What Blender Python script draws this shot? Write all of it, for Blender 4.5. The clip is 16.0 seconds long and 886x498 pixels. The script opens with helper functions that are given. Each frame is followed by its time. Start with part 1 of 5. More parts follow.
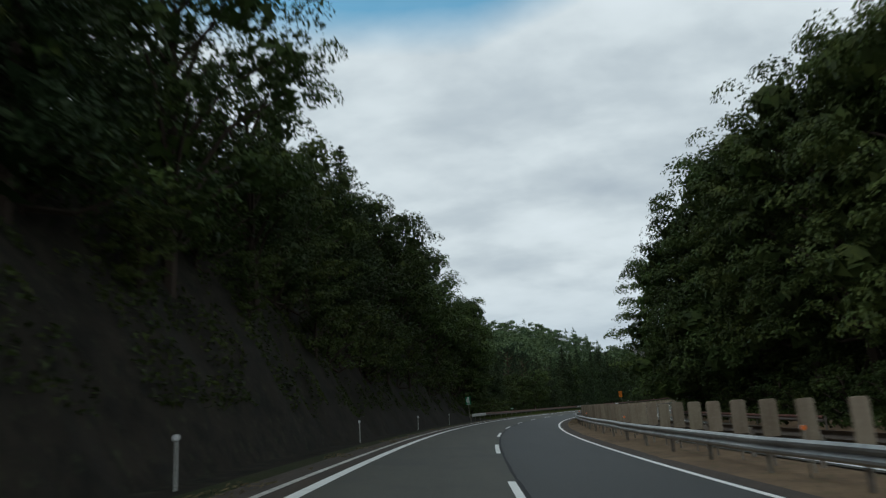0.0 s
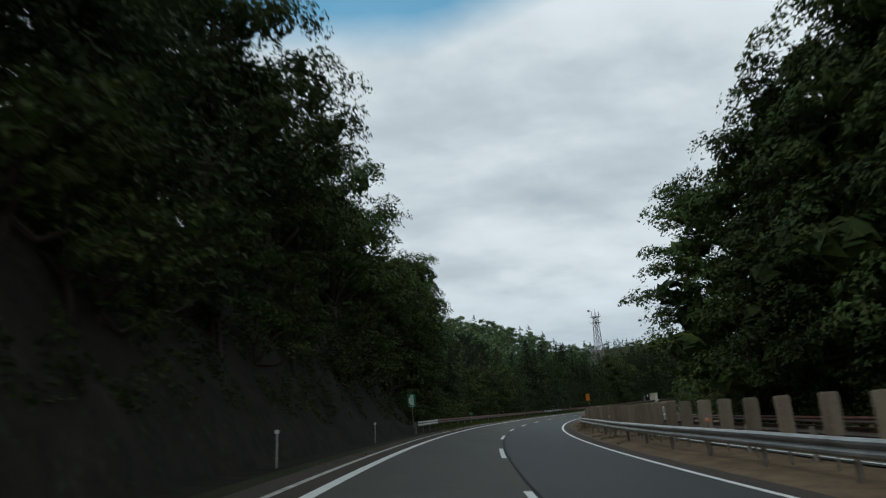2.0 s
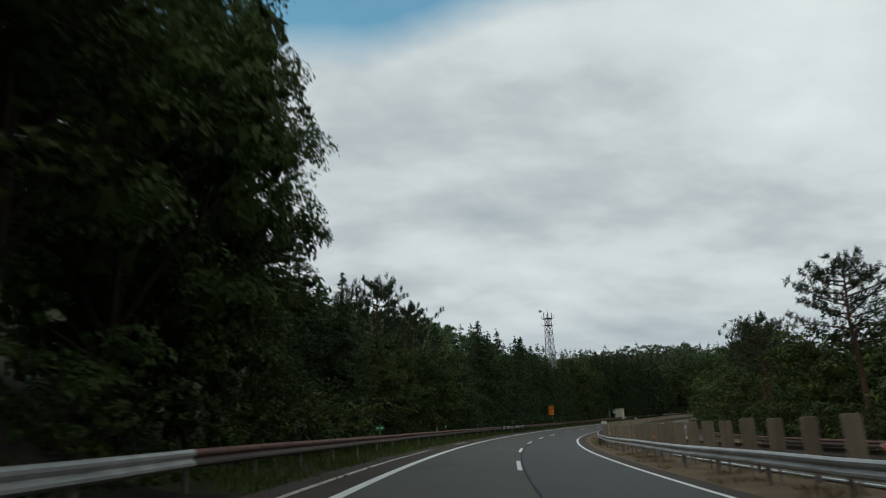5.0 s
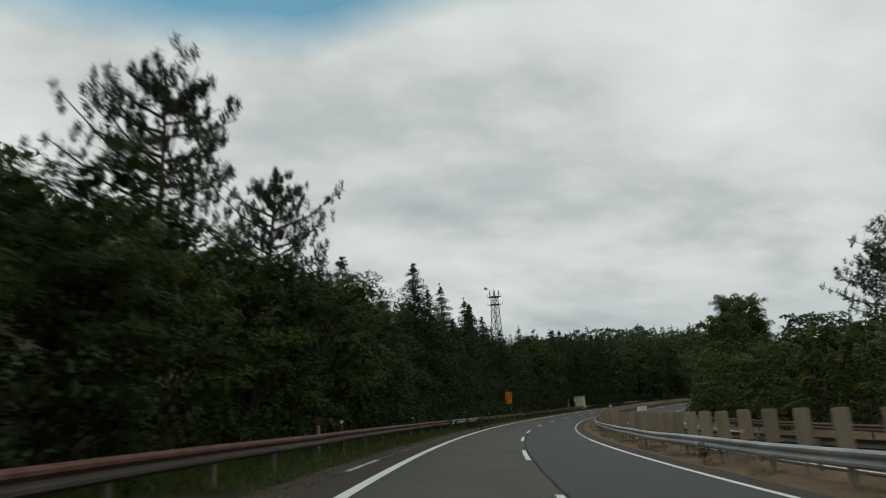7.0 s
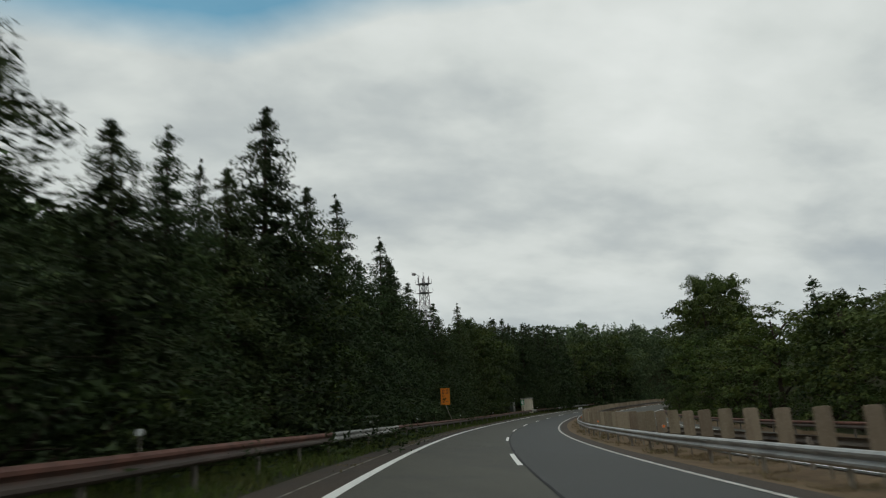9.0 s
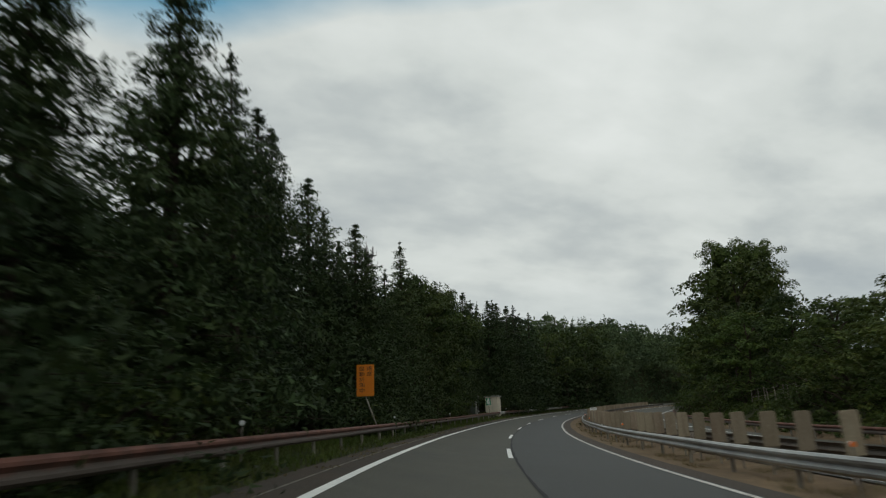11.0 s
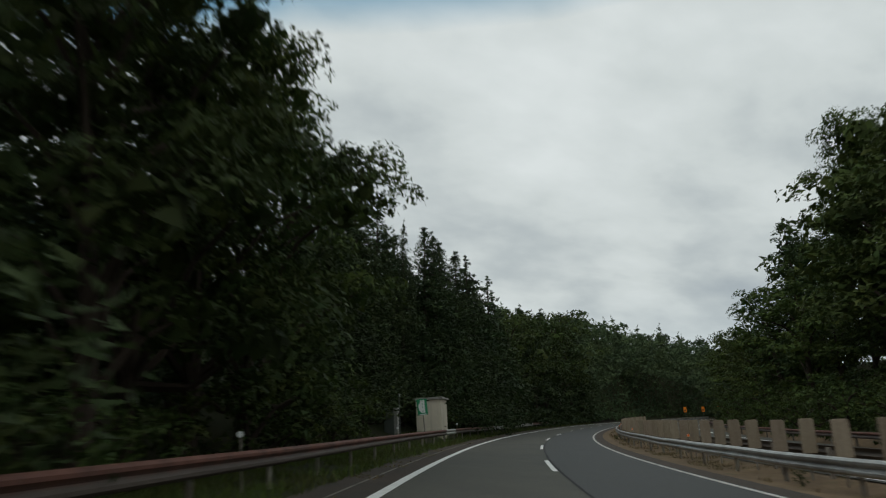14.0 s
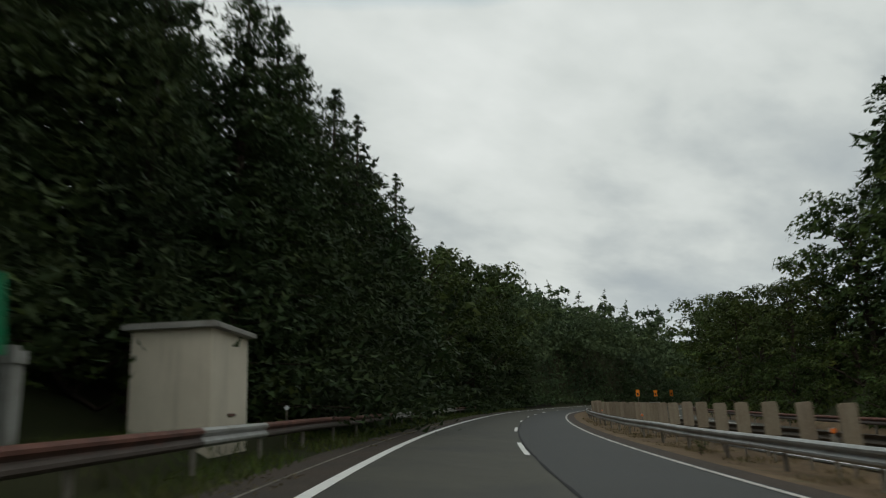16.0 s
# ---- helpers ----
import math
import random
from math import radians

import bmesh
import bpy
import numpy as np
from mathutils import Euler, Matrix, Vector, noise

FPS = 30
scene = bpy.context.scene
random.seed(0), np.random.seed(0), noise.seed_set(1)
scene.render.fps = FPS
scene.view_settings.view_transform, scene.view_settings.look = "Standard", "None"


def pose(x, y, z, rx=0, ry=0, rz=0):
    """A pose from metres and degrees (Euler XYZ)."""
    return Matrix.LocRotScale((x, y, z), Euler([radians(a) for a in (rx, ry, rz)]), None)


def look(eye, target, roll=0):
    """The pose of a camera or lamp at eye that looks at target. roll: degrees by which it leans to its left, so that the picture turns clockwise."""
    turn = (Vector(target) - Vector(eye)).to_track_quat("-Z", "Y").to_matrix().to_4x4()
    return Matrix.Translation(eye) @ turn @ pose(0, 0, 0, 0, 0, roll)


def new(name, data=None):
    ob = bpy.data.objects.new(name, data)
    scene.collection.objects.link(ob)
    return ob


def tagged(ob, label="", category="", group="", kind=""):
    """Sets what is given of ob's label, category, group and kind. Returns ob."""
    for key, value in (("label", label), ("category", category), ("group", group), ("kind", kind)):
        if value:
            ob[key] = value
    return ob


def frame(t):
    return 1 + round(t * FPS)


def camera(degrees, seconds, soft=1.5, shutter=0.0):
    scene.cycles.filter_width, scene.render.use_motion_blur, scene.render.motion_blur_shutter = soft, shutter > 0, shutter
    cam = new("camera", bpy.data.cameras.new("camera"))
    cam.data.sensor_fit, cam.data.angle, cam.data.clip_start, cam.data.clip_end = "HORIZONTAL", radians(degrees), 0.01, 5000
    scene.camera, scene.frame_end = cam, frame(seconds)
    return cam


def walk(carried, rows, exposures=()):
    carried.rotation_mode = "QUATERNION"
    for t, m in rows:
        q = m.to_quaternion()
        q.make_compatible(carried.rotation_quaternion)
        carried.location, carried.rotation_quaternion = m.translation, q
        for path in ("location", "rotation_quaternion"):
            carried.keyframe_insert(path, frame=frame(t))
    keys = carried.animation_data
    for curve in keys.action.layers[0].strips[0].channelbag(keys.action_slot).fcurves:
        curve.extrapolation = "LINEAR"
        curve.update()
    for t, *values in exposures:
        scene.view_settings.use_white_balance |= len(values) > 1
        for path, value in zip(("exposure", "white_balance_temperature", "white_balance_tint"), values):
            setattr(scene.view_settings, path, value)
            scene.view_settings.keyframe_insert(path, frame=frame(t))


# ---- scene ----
cam = camera(64.0, 16.0, soft=1.2, shutter=0.4)
# seconds, x, y, z, yaw, pitch, lean to the right
ROWS = [
    (0.0, 0.00, 0.00, 1.28, -0.00, 12.52, 3.29),
    (0.5, -0.04, 7.83, 1.20, -0.78, 12.41, 3.35),
    (1.0, 0.05, 15.67, 1.13, -1.52, 12.68, 3.35),
    (1.5, 0.27, 23.51, 1.05, -2.80, 12.81, 3.40),
    (2.0, 0.64, 31.34, 0.98, -4.57, 12.77, 3.48),
    (2.5, 1.21, 39.16, 0.91, -5.63, 13.01, 3.26),
    (3.0, 1.99, 46.96, 0.83, -6.38, 13.19, 2.90),
    (3.5, 2.94, 54.73, 0.76, -7.31, 13.84, 2.65),
    (4.0, 4.03, 62.48, 0.69, -8.14, 14.05, 2.48),
    (4.5, 5.25, 70.20, 0.63, -8.96, 14.00, 2.31),
    (5.0, 6.59, 77.91, 0.56, -9.86, 13.72, 2.17),
    (5.5, 8.05, 85.60, 0.51, -10.98, 13.23, 2.18),
    (6.0, 9.66, 93.29, 0.45, -12.36, 12.91, 2.51),
    (6.5, 11.43, 100.98, 0.39, -13.62, 12.86, 2.85),
    (7.0, 13.38, 108.67, 0.34, -14.96, 13.01, 3.28),
    (7.5, 15.48, 116.36, 0.27, -16.42, 13.14, 3.50),
    (8.0, 17.78, 124.07, 0.20, -17.76, 13.21, 3.54),
    (8.5, 20.33, 131.81, 0.12, -19.42, 13.30, 3.81),
    (9.0, 23.15, 139.60, 0.06, -20.93, 13.25, 3.82),
    (9.5, 26.23, 147.44, 0.01, -22.09, 13.26, 3.68),
    (10.0, 29.50, 155.32, -0.02, -23.13, 13.24, 3.36),
    (10.5, 32.95, 163.23, -0.05, -23.97, 13.23, 3.06),
    (11.0, 36.53, 171.16, -0.07, -24.61, 13.26, 2.82),
    (11.5, 40.25, 179.06, -0.09, -24.92, 13.28, 2.75),
    (12.0, 44.08, 186.92, -0.09, -25.65, 13.67, 2.75),
    (12.5, 48.05, 194.69, -0.09, -26.36, 14.06, 2.82),
    (13.0, 52.14, 202.36, -0.09, -27.22, 14.39, 3.01),
    (13.5, 56.36, 209.93, -0.09, -28.32, 14.58, 3.21),
    (14.0, 60.75, 217.37, -0.06, -29.81, 14.56, 3.07),
    (14.5, 65.33, 224.67, -0.01, -31.50, 14.38, 2.86),
    (15.0, 70.06, 231.83, 0.05, -33.16, 14.09, 2.67),
    (15.5, 74.94, 238.88, 0.14, -34.69, 13.61, 2.47),
    (16.0, 79.89, 245.87, 0.24, -36.68, 13.02, 2.53),
]
walk(cam, [(t, pose(x, y, z, 0, 0, yaw) @ pose(0, 0, 0, 90 + pitch) @ pose(0, 0, 0, 0, 0, -lean)) for t, x, y, z, yaw, pitch, lean in ROWS],
     exposures=[(0.0, 0.12, 5950, 10), (2.5, 0.10, 5950, 10), (3.2, 0.05, 6000, 10), (5.3, 0.0, 6250, 10), (7.0, 0.0, 6500, 10), (13.0, 0.0, 6500, 10), (13.6, -0.06, 6300, 10), (14.2, -0.05, 6300, 10), (14.8, 0.0, 6500, 10), (16.0, 0.0, 6500, 10)])

# ---- light ----
world = bpy.data.worlds.new("overcast_sky")
scene.world = world
world.use_nodes = True
SUN_ELEVATION, SUN_ROTATION = radians(48), radians(250)


def build_sky():
    nt = world.node_tree
    nt.nodes.clear()
    out = nt.nodes.new("ShaderNodeOutputWorld")
    sky = nt.nodes.new("ShaderNodeTexSky")
    sky.sky_type, sky.sun_disc = "NISHITA", False
    sky.sun_elevation, sky.sun_rotation = SUN_ELEVATION, SUN_ROTATION
    blue = nt.nodes.new("ShaderNodeBackground")
    blue.inputs["Strength"].default_value = 0.15
    deep = nt.nodes.new("ShaderNodeMix")
    deep.data_type, deep.blend_type = "RGBA", "MULTIPLY"
    deep.inputs["Factor"].default_value = 1.0
    deep.inputs["B"].default_value = (0.14, 1.0, 0.98, 1)
    nt.links.new(sky.outputs[0], deep.inputs["A"])
    nt.links.new(deep.outputs["Result"], blue.inputs["Color"])
    # cloud deck: noise on a plane above, so that the cloud bands flatten towards the horizon
    coord = nt.nodes.new("ShaderNodeTexCoord")
    sep = nt.nodes.new("ShaderNodeSeparateXYZ")
    nt.links.new(coord.outputs["Generated"], sep.inputs[0])

    def op(kind, a, b=None, clamp=False):
        n = nt.nodes.new("ShaderNodeMath")
        n.operation, n.use_clamp = kind, clamp
        for i, v in enumerate((a, b)):
            if v is None:
                continue
            if isinstance(v, (int, float)):
                n.inputs[i].default_value = v
            else:
                nt.links.new(v, n.inputs[i])
        return n.outputs[0]

    z = op("MAXIMUM", sep.outputs["Z"], 0.0)
    h = op("ADD", z, 0.32)
    comb = nt.nodes.new("ShaderNodeCombineXYZ")
    nt.links.new(op("DIVIDE", sep.outputs["X"], h), comb.inputs[0])
    nt.links.new(op("DIVIDE", sep.outputs["Y"], h), comb.inputs[1])

    def cloud(scale, detail, rough, seed, stretch=(1, 1, 1)):
        mp = nt.nodes.new("ShaderNodeMapping")
        mp.inputs["Location"].default_value = (seed, seed * 0.7, 0)
        mp.inputs["Scale"].default_value = stretch
        mp.inputs["Rotation"].default_value = (0, 0, 0.34)
        nt.links.new(comb.outputs[0], mp.inputs[0])
        n = nt.nodes.new("ShaderNodeTexNoise")
        n.inputs["Scale"].default_value, n.inputs["Detail"].default_value, n.inputs["Roughness"].default_value = scale, detail, rough
        n.inputs["Distortion"].default_value = 0.15
        nt.links.new(mp.outputs[0], n.inputs["Vector"])
        return n.outputs["Fac"]

    big = cloud(1.3, 5, 0.5, 5.3, (0.9, 1.25, 1))
    fine = cloud(3.4, 6, 0.52, 8.7, (0.9, 1.3, 1))
    wisps = cloud(8.0, 6, 0.5, 1.3, (0.9, 1.2, 1))
    mixed = op("ADD", op("ADD", op("MULTIPLY", big, 0.58), op("MULTIPLY", fine, 0.31)), op("MULTIPLY", wisps, 0.11))
    ramp = nt.nodes.new("ShaderNodeValToRGB")
    cr = ramp.color_ramp
    cr.elements[0].position, cr.elements[0].color = 0.37, (0.40, 0.447, 0.462, 1)
    cr.elements[1].position, cr.elements[1].color = 0.65, (0.735, 0.775, 0.75, 1)
    for at, tone in ((0.455, (0.50, 0.545, 0.54, 1)), (0.53, (0.625, 0.668, 0.645, 1))):
        cr.elements.new(at).color = tone
    nt.links.new(mixed, ramp.inputs[0])
    deck = nt.nodes.new("ShaderNodeBackground")
    # the deck turns blue-grey in the haze low over the horizon
    haze = nt.nodes.new("ShaderNodeMix")
    haze.data_type = "RGBA"
    nt.links.new(op("MULTIPLY", op("SUBTRACT", 1.0, op("DIVIDE", z, 0.18), True), 0.8), haze.inputs["Factor"])
    nt.links.new(ramp.outputs[0], haze.inputs["A"])
    haze.inputs["B"].default_value = (0.425, 0.49, 0.515, 1)
    nt.links.new(haze.outputs["Result"], deck.inputs["Color"])
    deck.inputs["Strength"].default_value = 1.0
    # blue band put into the deck ahead, standing in for the windscreen's tinted top
    az = op("ARCTAN2", sep.outputs["X"], sep.outputs["Y"])
    rim = op("ADD", 0.466, op("MULTIPLY", op("MULTIPLY", op("SUBTRACT", az, 0.06), 4.0, True), 0.052))
    edge = op("ADD", op("MULTIPLY", op("SUBTRACT", z, rim), 18.0), op("MULTIPLY", op("SUBTRACT", mixed, 0.5), -1.2), True)
    ahead = op("MULTIPLY", op("SUBTRACT", sep.outputs["Y"], 0.30), 4.0, True)
    closed = op("SUBTRACT", 1.0, op("MULTIPLY", op("SUBTRACT", z, 0.60), 8.0, True))
    tint_band = op("MULTIPLY", op("MULTIPLY", edge, 0.75), op("MULTIPLY", ahead, closed))
    mix = nt.nodes.new("ShaderNodeMixShader")
    nt.links.new(tint_band, mix.inputs[0])
    nt.links.new(deck.outputs[0], mix.inputs[1])
    nt.links.new(blue.outputs[0], mix.inputs[2])
    nt.links.new(mix.outputs[0], out.inputs[0])


build_sky()
sun = new("sun", bpy.data.lights.new("sun", "SUN"))
sun.data.energy, sun.data.angle, sun.data.color = 0.45, radians(25), (1.0, 0.97, 0.92)
sun.matrix_world = look((0, 0, 300), (math.sin(SUN_ROTATION) * -100, math.cos(SUN_ROTATION) * -100, 300 - 100 * math.tan(SUN_ELEVATION)))

# ---- materials ----


def material(name, color, rough=0.8, metal=0.0, spots=(), bump=0.0, bump_scale=40.0, island=0.0, per_object=0.0, spec=0.5, translucent=0.0):
    """Principled surface. spots: (scale, detail, low, high, colour, amount), noise stains mixed over the base."""
    m = bpy.data.materials.new(name)
    m.use_nodes = True
    nt = m.node_tree
    bsdf = nt.nodes["Principled BSDF"]
    bsdf.inputs["Roughness"].default_value, bsdf.inputs["Metallic"].default_value = rough, metal
    bsdf.inputs["Specular IOR Level"].default_value = spec
    coord = nt.nodes.new("ShaderNodeTexCoord").outputs["Object"] if not per_object else nt.nodes.new("ShaderNodeNewGeometry").outputs["Position"]
    rgb = nt.nodes.new("ShaderNodeRGB")
    rgb.outputs[0].default_value = (*color, 1)
    col = rgb.outputs[0]
    for scale, detail, lo, hi, tint, amount in spots:
        stretch = (1, 1, 1)
        if isinstance(scale, tuple):
            stretch, scale = scale, 1.0
        mp = nt.nodes.new("ShaderNodeMapping")
        mp.inputs["Scale"].default_value = stretch
        nt.links.new(coord, mp.inputs[0])
        n = nt.nodes.new("ShaderNodeTexNoise")
        n.inputs["Scale"].default_value, n.inputs["Detail"].default_value, n.inputs["Roughness"].default_value = scale, detail, 0.62
        nt.links.new(mp.outputs[0], n.inputs["Vector"])
        r = nt.nodes.new("ShaderNodeMapRange")
        r.inputs["From Min"].default_value, r.inputs["From Max"].default_value, r.inputs["To Max"].default_value = lo, hi, amount
        nt.links.new(n.outputs["Fac"], r.inputs["Value"])
        mx = nt.nodes.new("ShaderNodeMix")
        mx.data_type = "RGBA"
        nt.links.new(r.outputs[0], mx.inputs["Factor"])
        nt.links.new(col, mx.inputs["A"])
        mx.inputs["B"].default_value = (*tint, 1)
        col = mx.outputs["Result"]
    for amount, node, socket in ((island, "ShaderNodeNewGeometry", "Random Per Island"), (per_object, "ShaderNodeObjectInfo", "Random")):
        if not amount:
            continue
        src = nt.nodes.new(node).outputs[socket]
        r = nt.nodes.new("ShaderNodeMapRange")
        r.inputs["To Min"].default_value, r.inputs["To Max"].default_value = 1 - amount, 1 + amount
        nt.links.new(src, r.inputs["Value"])
        hsv = nt.nodes.new("ShaderNodeHueSaturation")
        nt.links.new(r.outputs[0], hsv.inputs["Value"])
        nt.links.new(col, hsv.inputs["Color"])
        r2 = nt.nodes.new("ShaderNodeMapRange")
        r2.inputs["To Min"].default_value, r2.inputs["To Max"].default_value = 0.5 - 0.05 * amount, 0.5 + 0.04 * amount
        wn = nt.nodes.new("ShaderNodeTexWhiteNoise")
        wn.noise_dimensions = "1D"
        nt.links.new(src, wn.inputs["W"])
        nt.links.new(wn.outputs["Value"], r2.inputs["Value"])
        nt.links.new(r2.outputs[0], hsv.inputs["Hue"])
        col = hsv.outputs["Color"]
    nt.links.new(col, bsdf.inputs["Base Color"])
    if bump:
        n = nt.nodes.new("ShaderNodeTexNoise")
        n.inputs["Scale"].default_value, n.inputs["Detail"].default_value = bump_scale, 4
        nt.links.new(coord, n.inputs["Vector"])
        b = nt.nodes.new("ShaderNodeBump")
        b.inputs["Strength"].default_value, b.inputs["Distance"].default_value = bump, 0.02
        nt.links.new(n.outputs["Fac"], b.inputs["Height"])
        nt.links.new(b.outputs[0], bsdf.inputs["Normal"])
    if translucent:
        tr = nt.nodes.new("ShaderNodeBsdfTranslucent")
        nt.links.new(col, tr.inputs["Color"])
        mx = nt.nodes.new("ShaderNodeMixShader")
        mx.inputs[0].default_value = translucent
        nt.links.new(bsdf.outputs[0], mx.inputs[1])
        nt.links.new(tr.outputs[0], mx.inputs[2])
        nt.links.new(mx.outputs[0], nt.nodes["Material Output"].inputs["Surface"])
    return m


ASPHALT_OLD = material("asphalt_worn", (0.058, 0.055, 0.038), 0.75, spots=[((0.9, 0.06, 1), 4, 0.35, 0.7, (0.082, 0.078, 0.056), 0.75), (0.35, 5, 0.5, 0.72, (0.034, 0.034, 0.030), 0.7), (2.2, 6, 0.56, 0.74, (0.030, 0.030, 0.028), 0.5), (60, 2, 0.45, 0.7, (0.11, 0.11, 0.10), 0.35)], bump=0.35, bump_scale=120)
ASPHALT_NEW = material("asphalt_fresh", (0.033, 0.033, 0.028), 0.7, spots=[((0.9, 0.06, 1), 4, 0.42, 0.7, (0.044, 0.045, 0.044), 0.6), (3, 6, 0.56, 0.74, (0.020, 0.021, 0.022), 0.5), (0.25, 5, 0.4, 0.75, (0.043, 0.043, 0.039), 0.7), (70, 2, 0.45, 0.7, (0.085, 0.088, 0.088), 0.3)], bump=0.35, bump_scale=120)
ASPHALT_SHOULDER = material("asphalt_shoulder", (0.070, 0.054, 0.042), 0.9, spec=0.25, spots=[(0.5, 5, 0.4, 0.7, (0.05, 0.045, 0.038), 0.8), (8, 4, 0.5, 0.75, (0.10, 0.085, 0.065), 0.6)], bump=0.4, bump_scale=80)
PAINT_WHITE = material("road_paint_white", (0.84, 0.84, 0.80), 0.7, spots=[(3, 6, 0.52, 0.78, (0.42, 0.42, 0.39), 0.55), (30, 4, 0.60, 0.80, (0.2, 0.2, 0.18), 0.5)], bump=0.2, bump_scale=90)
PAINT_WORN = material("road_paint_worn", (0.62, 0.60, 0.55), 0.75, spots=[(2.5, 6, 0.44, 0.66, (0.26, 0.24, 0.20), 0.75), (24, 4, 0.5, 0.72, (0.12, 0.115, 0.10), 0.6)])
PAINT_SEAM = material("pale_seam", (0.24, 0.22, 0.18), 0.85, spots=[(1.2, 6, 0.42, 0.62, (0.075, 0.066, 0.052), 0.9), (18, 4, 0.5, 0.75, (0.11, 0.1, 0.09), 0.6)])
TAR = material("bitumen_joint", (0.014, 0.014, 0.014), 0.95, spots=[(6, 3, 0.4, 0.7, (0.035, 0.035, 0.034), 0.6)])
SOIL = material("median_soil", (0.138, 0.096, 0.060), 0.95, spec=0.2, spots=[(0.6, 6, 0.42, 0.68, (0.235, 0.165, 0.095), 0.8), (14, 4, 0.52, 0.7, (0.24, 0.145, 0.075), 0.5), (5, 5, 0.5, 0.75, (0.07, 0.055, 0.035), 0.75), (1.7, 5, 0.55, 0.75, (0.06, 0.075, 0.03), 0.6)], bump=0.9, bump_scale=14)
GROUND = material("forest_ground", (0.030, 0.036, 0.015), 0.95, spec=0.1, spots=[(0.4, 6, 0.42, 0.68, (0.050, 0.044, 0.024), 0.7), (4, 5, 0.5, 0.75, (0.03, 0.03, 0.018), 0.7)], bump=0.9, bump_scale=9)
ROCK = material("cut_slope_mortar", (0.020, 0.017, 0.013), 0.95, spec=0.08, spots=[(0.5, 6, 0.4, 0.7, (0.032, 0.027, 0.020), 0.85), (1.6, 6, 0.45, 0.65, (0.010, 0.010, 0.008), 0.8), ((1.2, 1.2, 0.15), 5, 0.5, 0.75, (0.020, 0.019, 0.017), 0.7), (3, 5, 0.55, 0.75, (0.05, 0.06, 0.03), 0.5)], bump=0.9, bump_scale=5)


def two_tone_rail(name, upper, lower, split=0.19):
    """Beam steel whose upper wave has rusted and whose lower wave has kept its grey, with an uneven border."""
    m = material(name, lower, 0.7, 0.15, spots=[(1.3, 6, 0.4, 0.7, tuple(c * 0.7 for c in lower), 0.9), (9, 5, 0.5, 0.75, tuple(c * 1.5 for c in lower), 0.6)], bump=0.25, bump_scale=60, per_object=0.16)
    nt = m.node_tree
    bsdf = nt.nodes["Principled BSDF"]
    grey = bsdf.inputs["Base Color"].links[0].from_socket
    coord = nt.nodes.new("ShaderNodeTexCoord")
    sep = nt.nodes.new("ShaderNodeSeparateXYZ")
    nt.links.new(coord.outputs["Object"], sep.inputs[0])
    geo = nt.nodes.new("ShaderNodeNewGeometry")
    n = nt.nodes.new("ShaderNodeTexNoise")
    n.inputs["Scale"].default_value, n.inputs["Detail"].default_value = 2.2, 6
    nt.links.new(geo.outputs["Position"], n.inputs["Vector"])
    wobble = nt.nodes.new("ShaderNodeMath")
    wobble.operation = "MULTIPLY_ADD"
    wobble.inputs[1].default_value = 0.16
    nt.links.new(n.outputs["Fac"], wobble.inputs[0])
    nt.links.new(sep.outputs["Z"], wobble.inputs[2])
    r = nt.nodes.new("ShaderNodeMapRange")
    r.inputs["From Min"].default_value, r.inputs["From Max"].default_value = split + 0.03, split + 0.13
    nt.links.new(wobble.outputs[0], r.inputs["Value"])
    ramp = nt.nodes.new("ShaderNodeValToRGB")
    ramp.color_ramp.elements[0].position, ramp.color_ramp.elements[0].color = 0.35, (*(c * 0.7 for c in upper), 1)
    ramp.color_ramp.elements[1].position, ramp.color_ramp.elements[1].color = 0.68, (*(c * 1.35 for c in upper), 1)
    nt.links.new(n.outputs["Fac"], ramp.inputs[0])
    mx = nt.nodes.new("ShaderNodeMix")
    mx.data_type = "RGBA"
    nt.links.new(r.outputs[0], mx.inputs["Factor"])
    nt.links.new(grey, mx.inputs["A"])
    nt.links.new(ramp.outputs[0], mx.inputs["B"])
    nt.links.new(mx.outputs["Result"], bsdf.inputs["Base Color"])
    return m


STEEL_RUSTY = material("rusted_plate_steel", (0.13, 0.055, 0.04), 0.85, 0.1, spots=[(6, 5, 0.4, 0.7, (0.08, 0.045, 0.035), 0.9)], bump=0.3)
RUST = two_tone_rail("rusty_rail_steel", (0.138, 0.054, 0.036), (0.088, 0.066, 0.053))
ZINC = material("galvanised_steel", (0.42, 0.42, 0.40), 0.42, 0.55, spots=[(1.1, 6, 0.42, 0.72, (0.23, 0.22, 0.205), 0.85), (7, 5, 0.50, 0.75, (0.17, 0.13, 0.10), 0.6)], bump=0.12, bump_scale=50, per_object=0.12)
STEEL_BROWN = material("brown_weathered_rail_steel", (0.115, 0.095, 0.075), 0.75, 0.2, spots=[(1.3, 6, 0.4, 0.7, (0.075, 0.058, 0.045), 0.9), (9, 5, 0.5, 0.75, (0.19, 0.17, 0.14), 0.7)], bump=0.25, bump_scale=60, per_object=0.22)
ZINC_DULL = material("weathered_post_steel", (0.24, 0.22, 0.185), 0.7, 0.25, spots=[(4, 5, 0.42, 0.72, (0.13, 0.10, 0.07), 0.8)], bump=0.2, per_object=0.3)
BOARD = material("weathered_fibre_board", (0.265, 0.222, 0.160), 0.9, spec=0.2, spots=[((2.5, 2.5, 0.6), 6, 0.42, 0.7, (0.195, 0.150, 0.105), 0.9), ((9, 9, 0.5), 4, 0.52, 0.76, (0.13, 0.10, 0.075), 0.55), (14, 4, 0.5, 0.78, (0.38, 0.33, 0.25), 0.5)], bump=0.3, bump_scale=40, per_object=0.16)
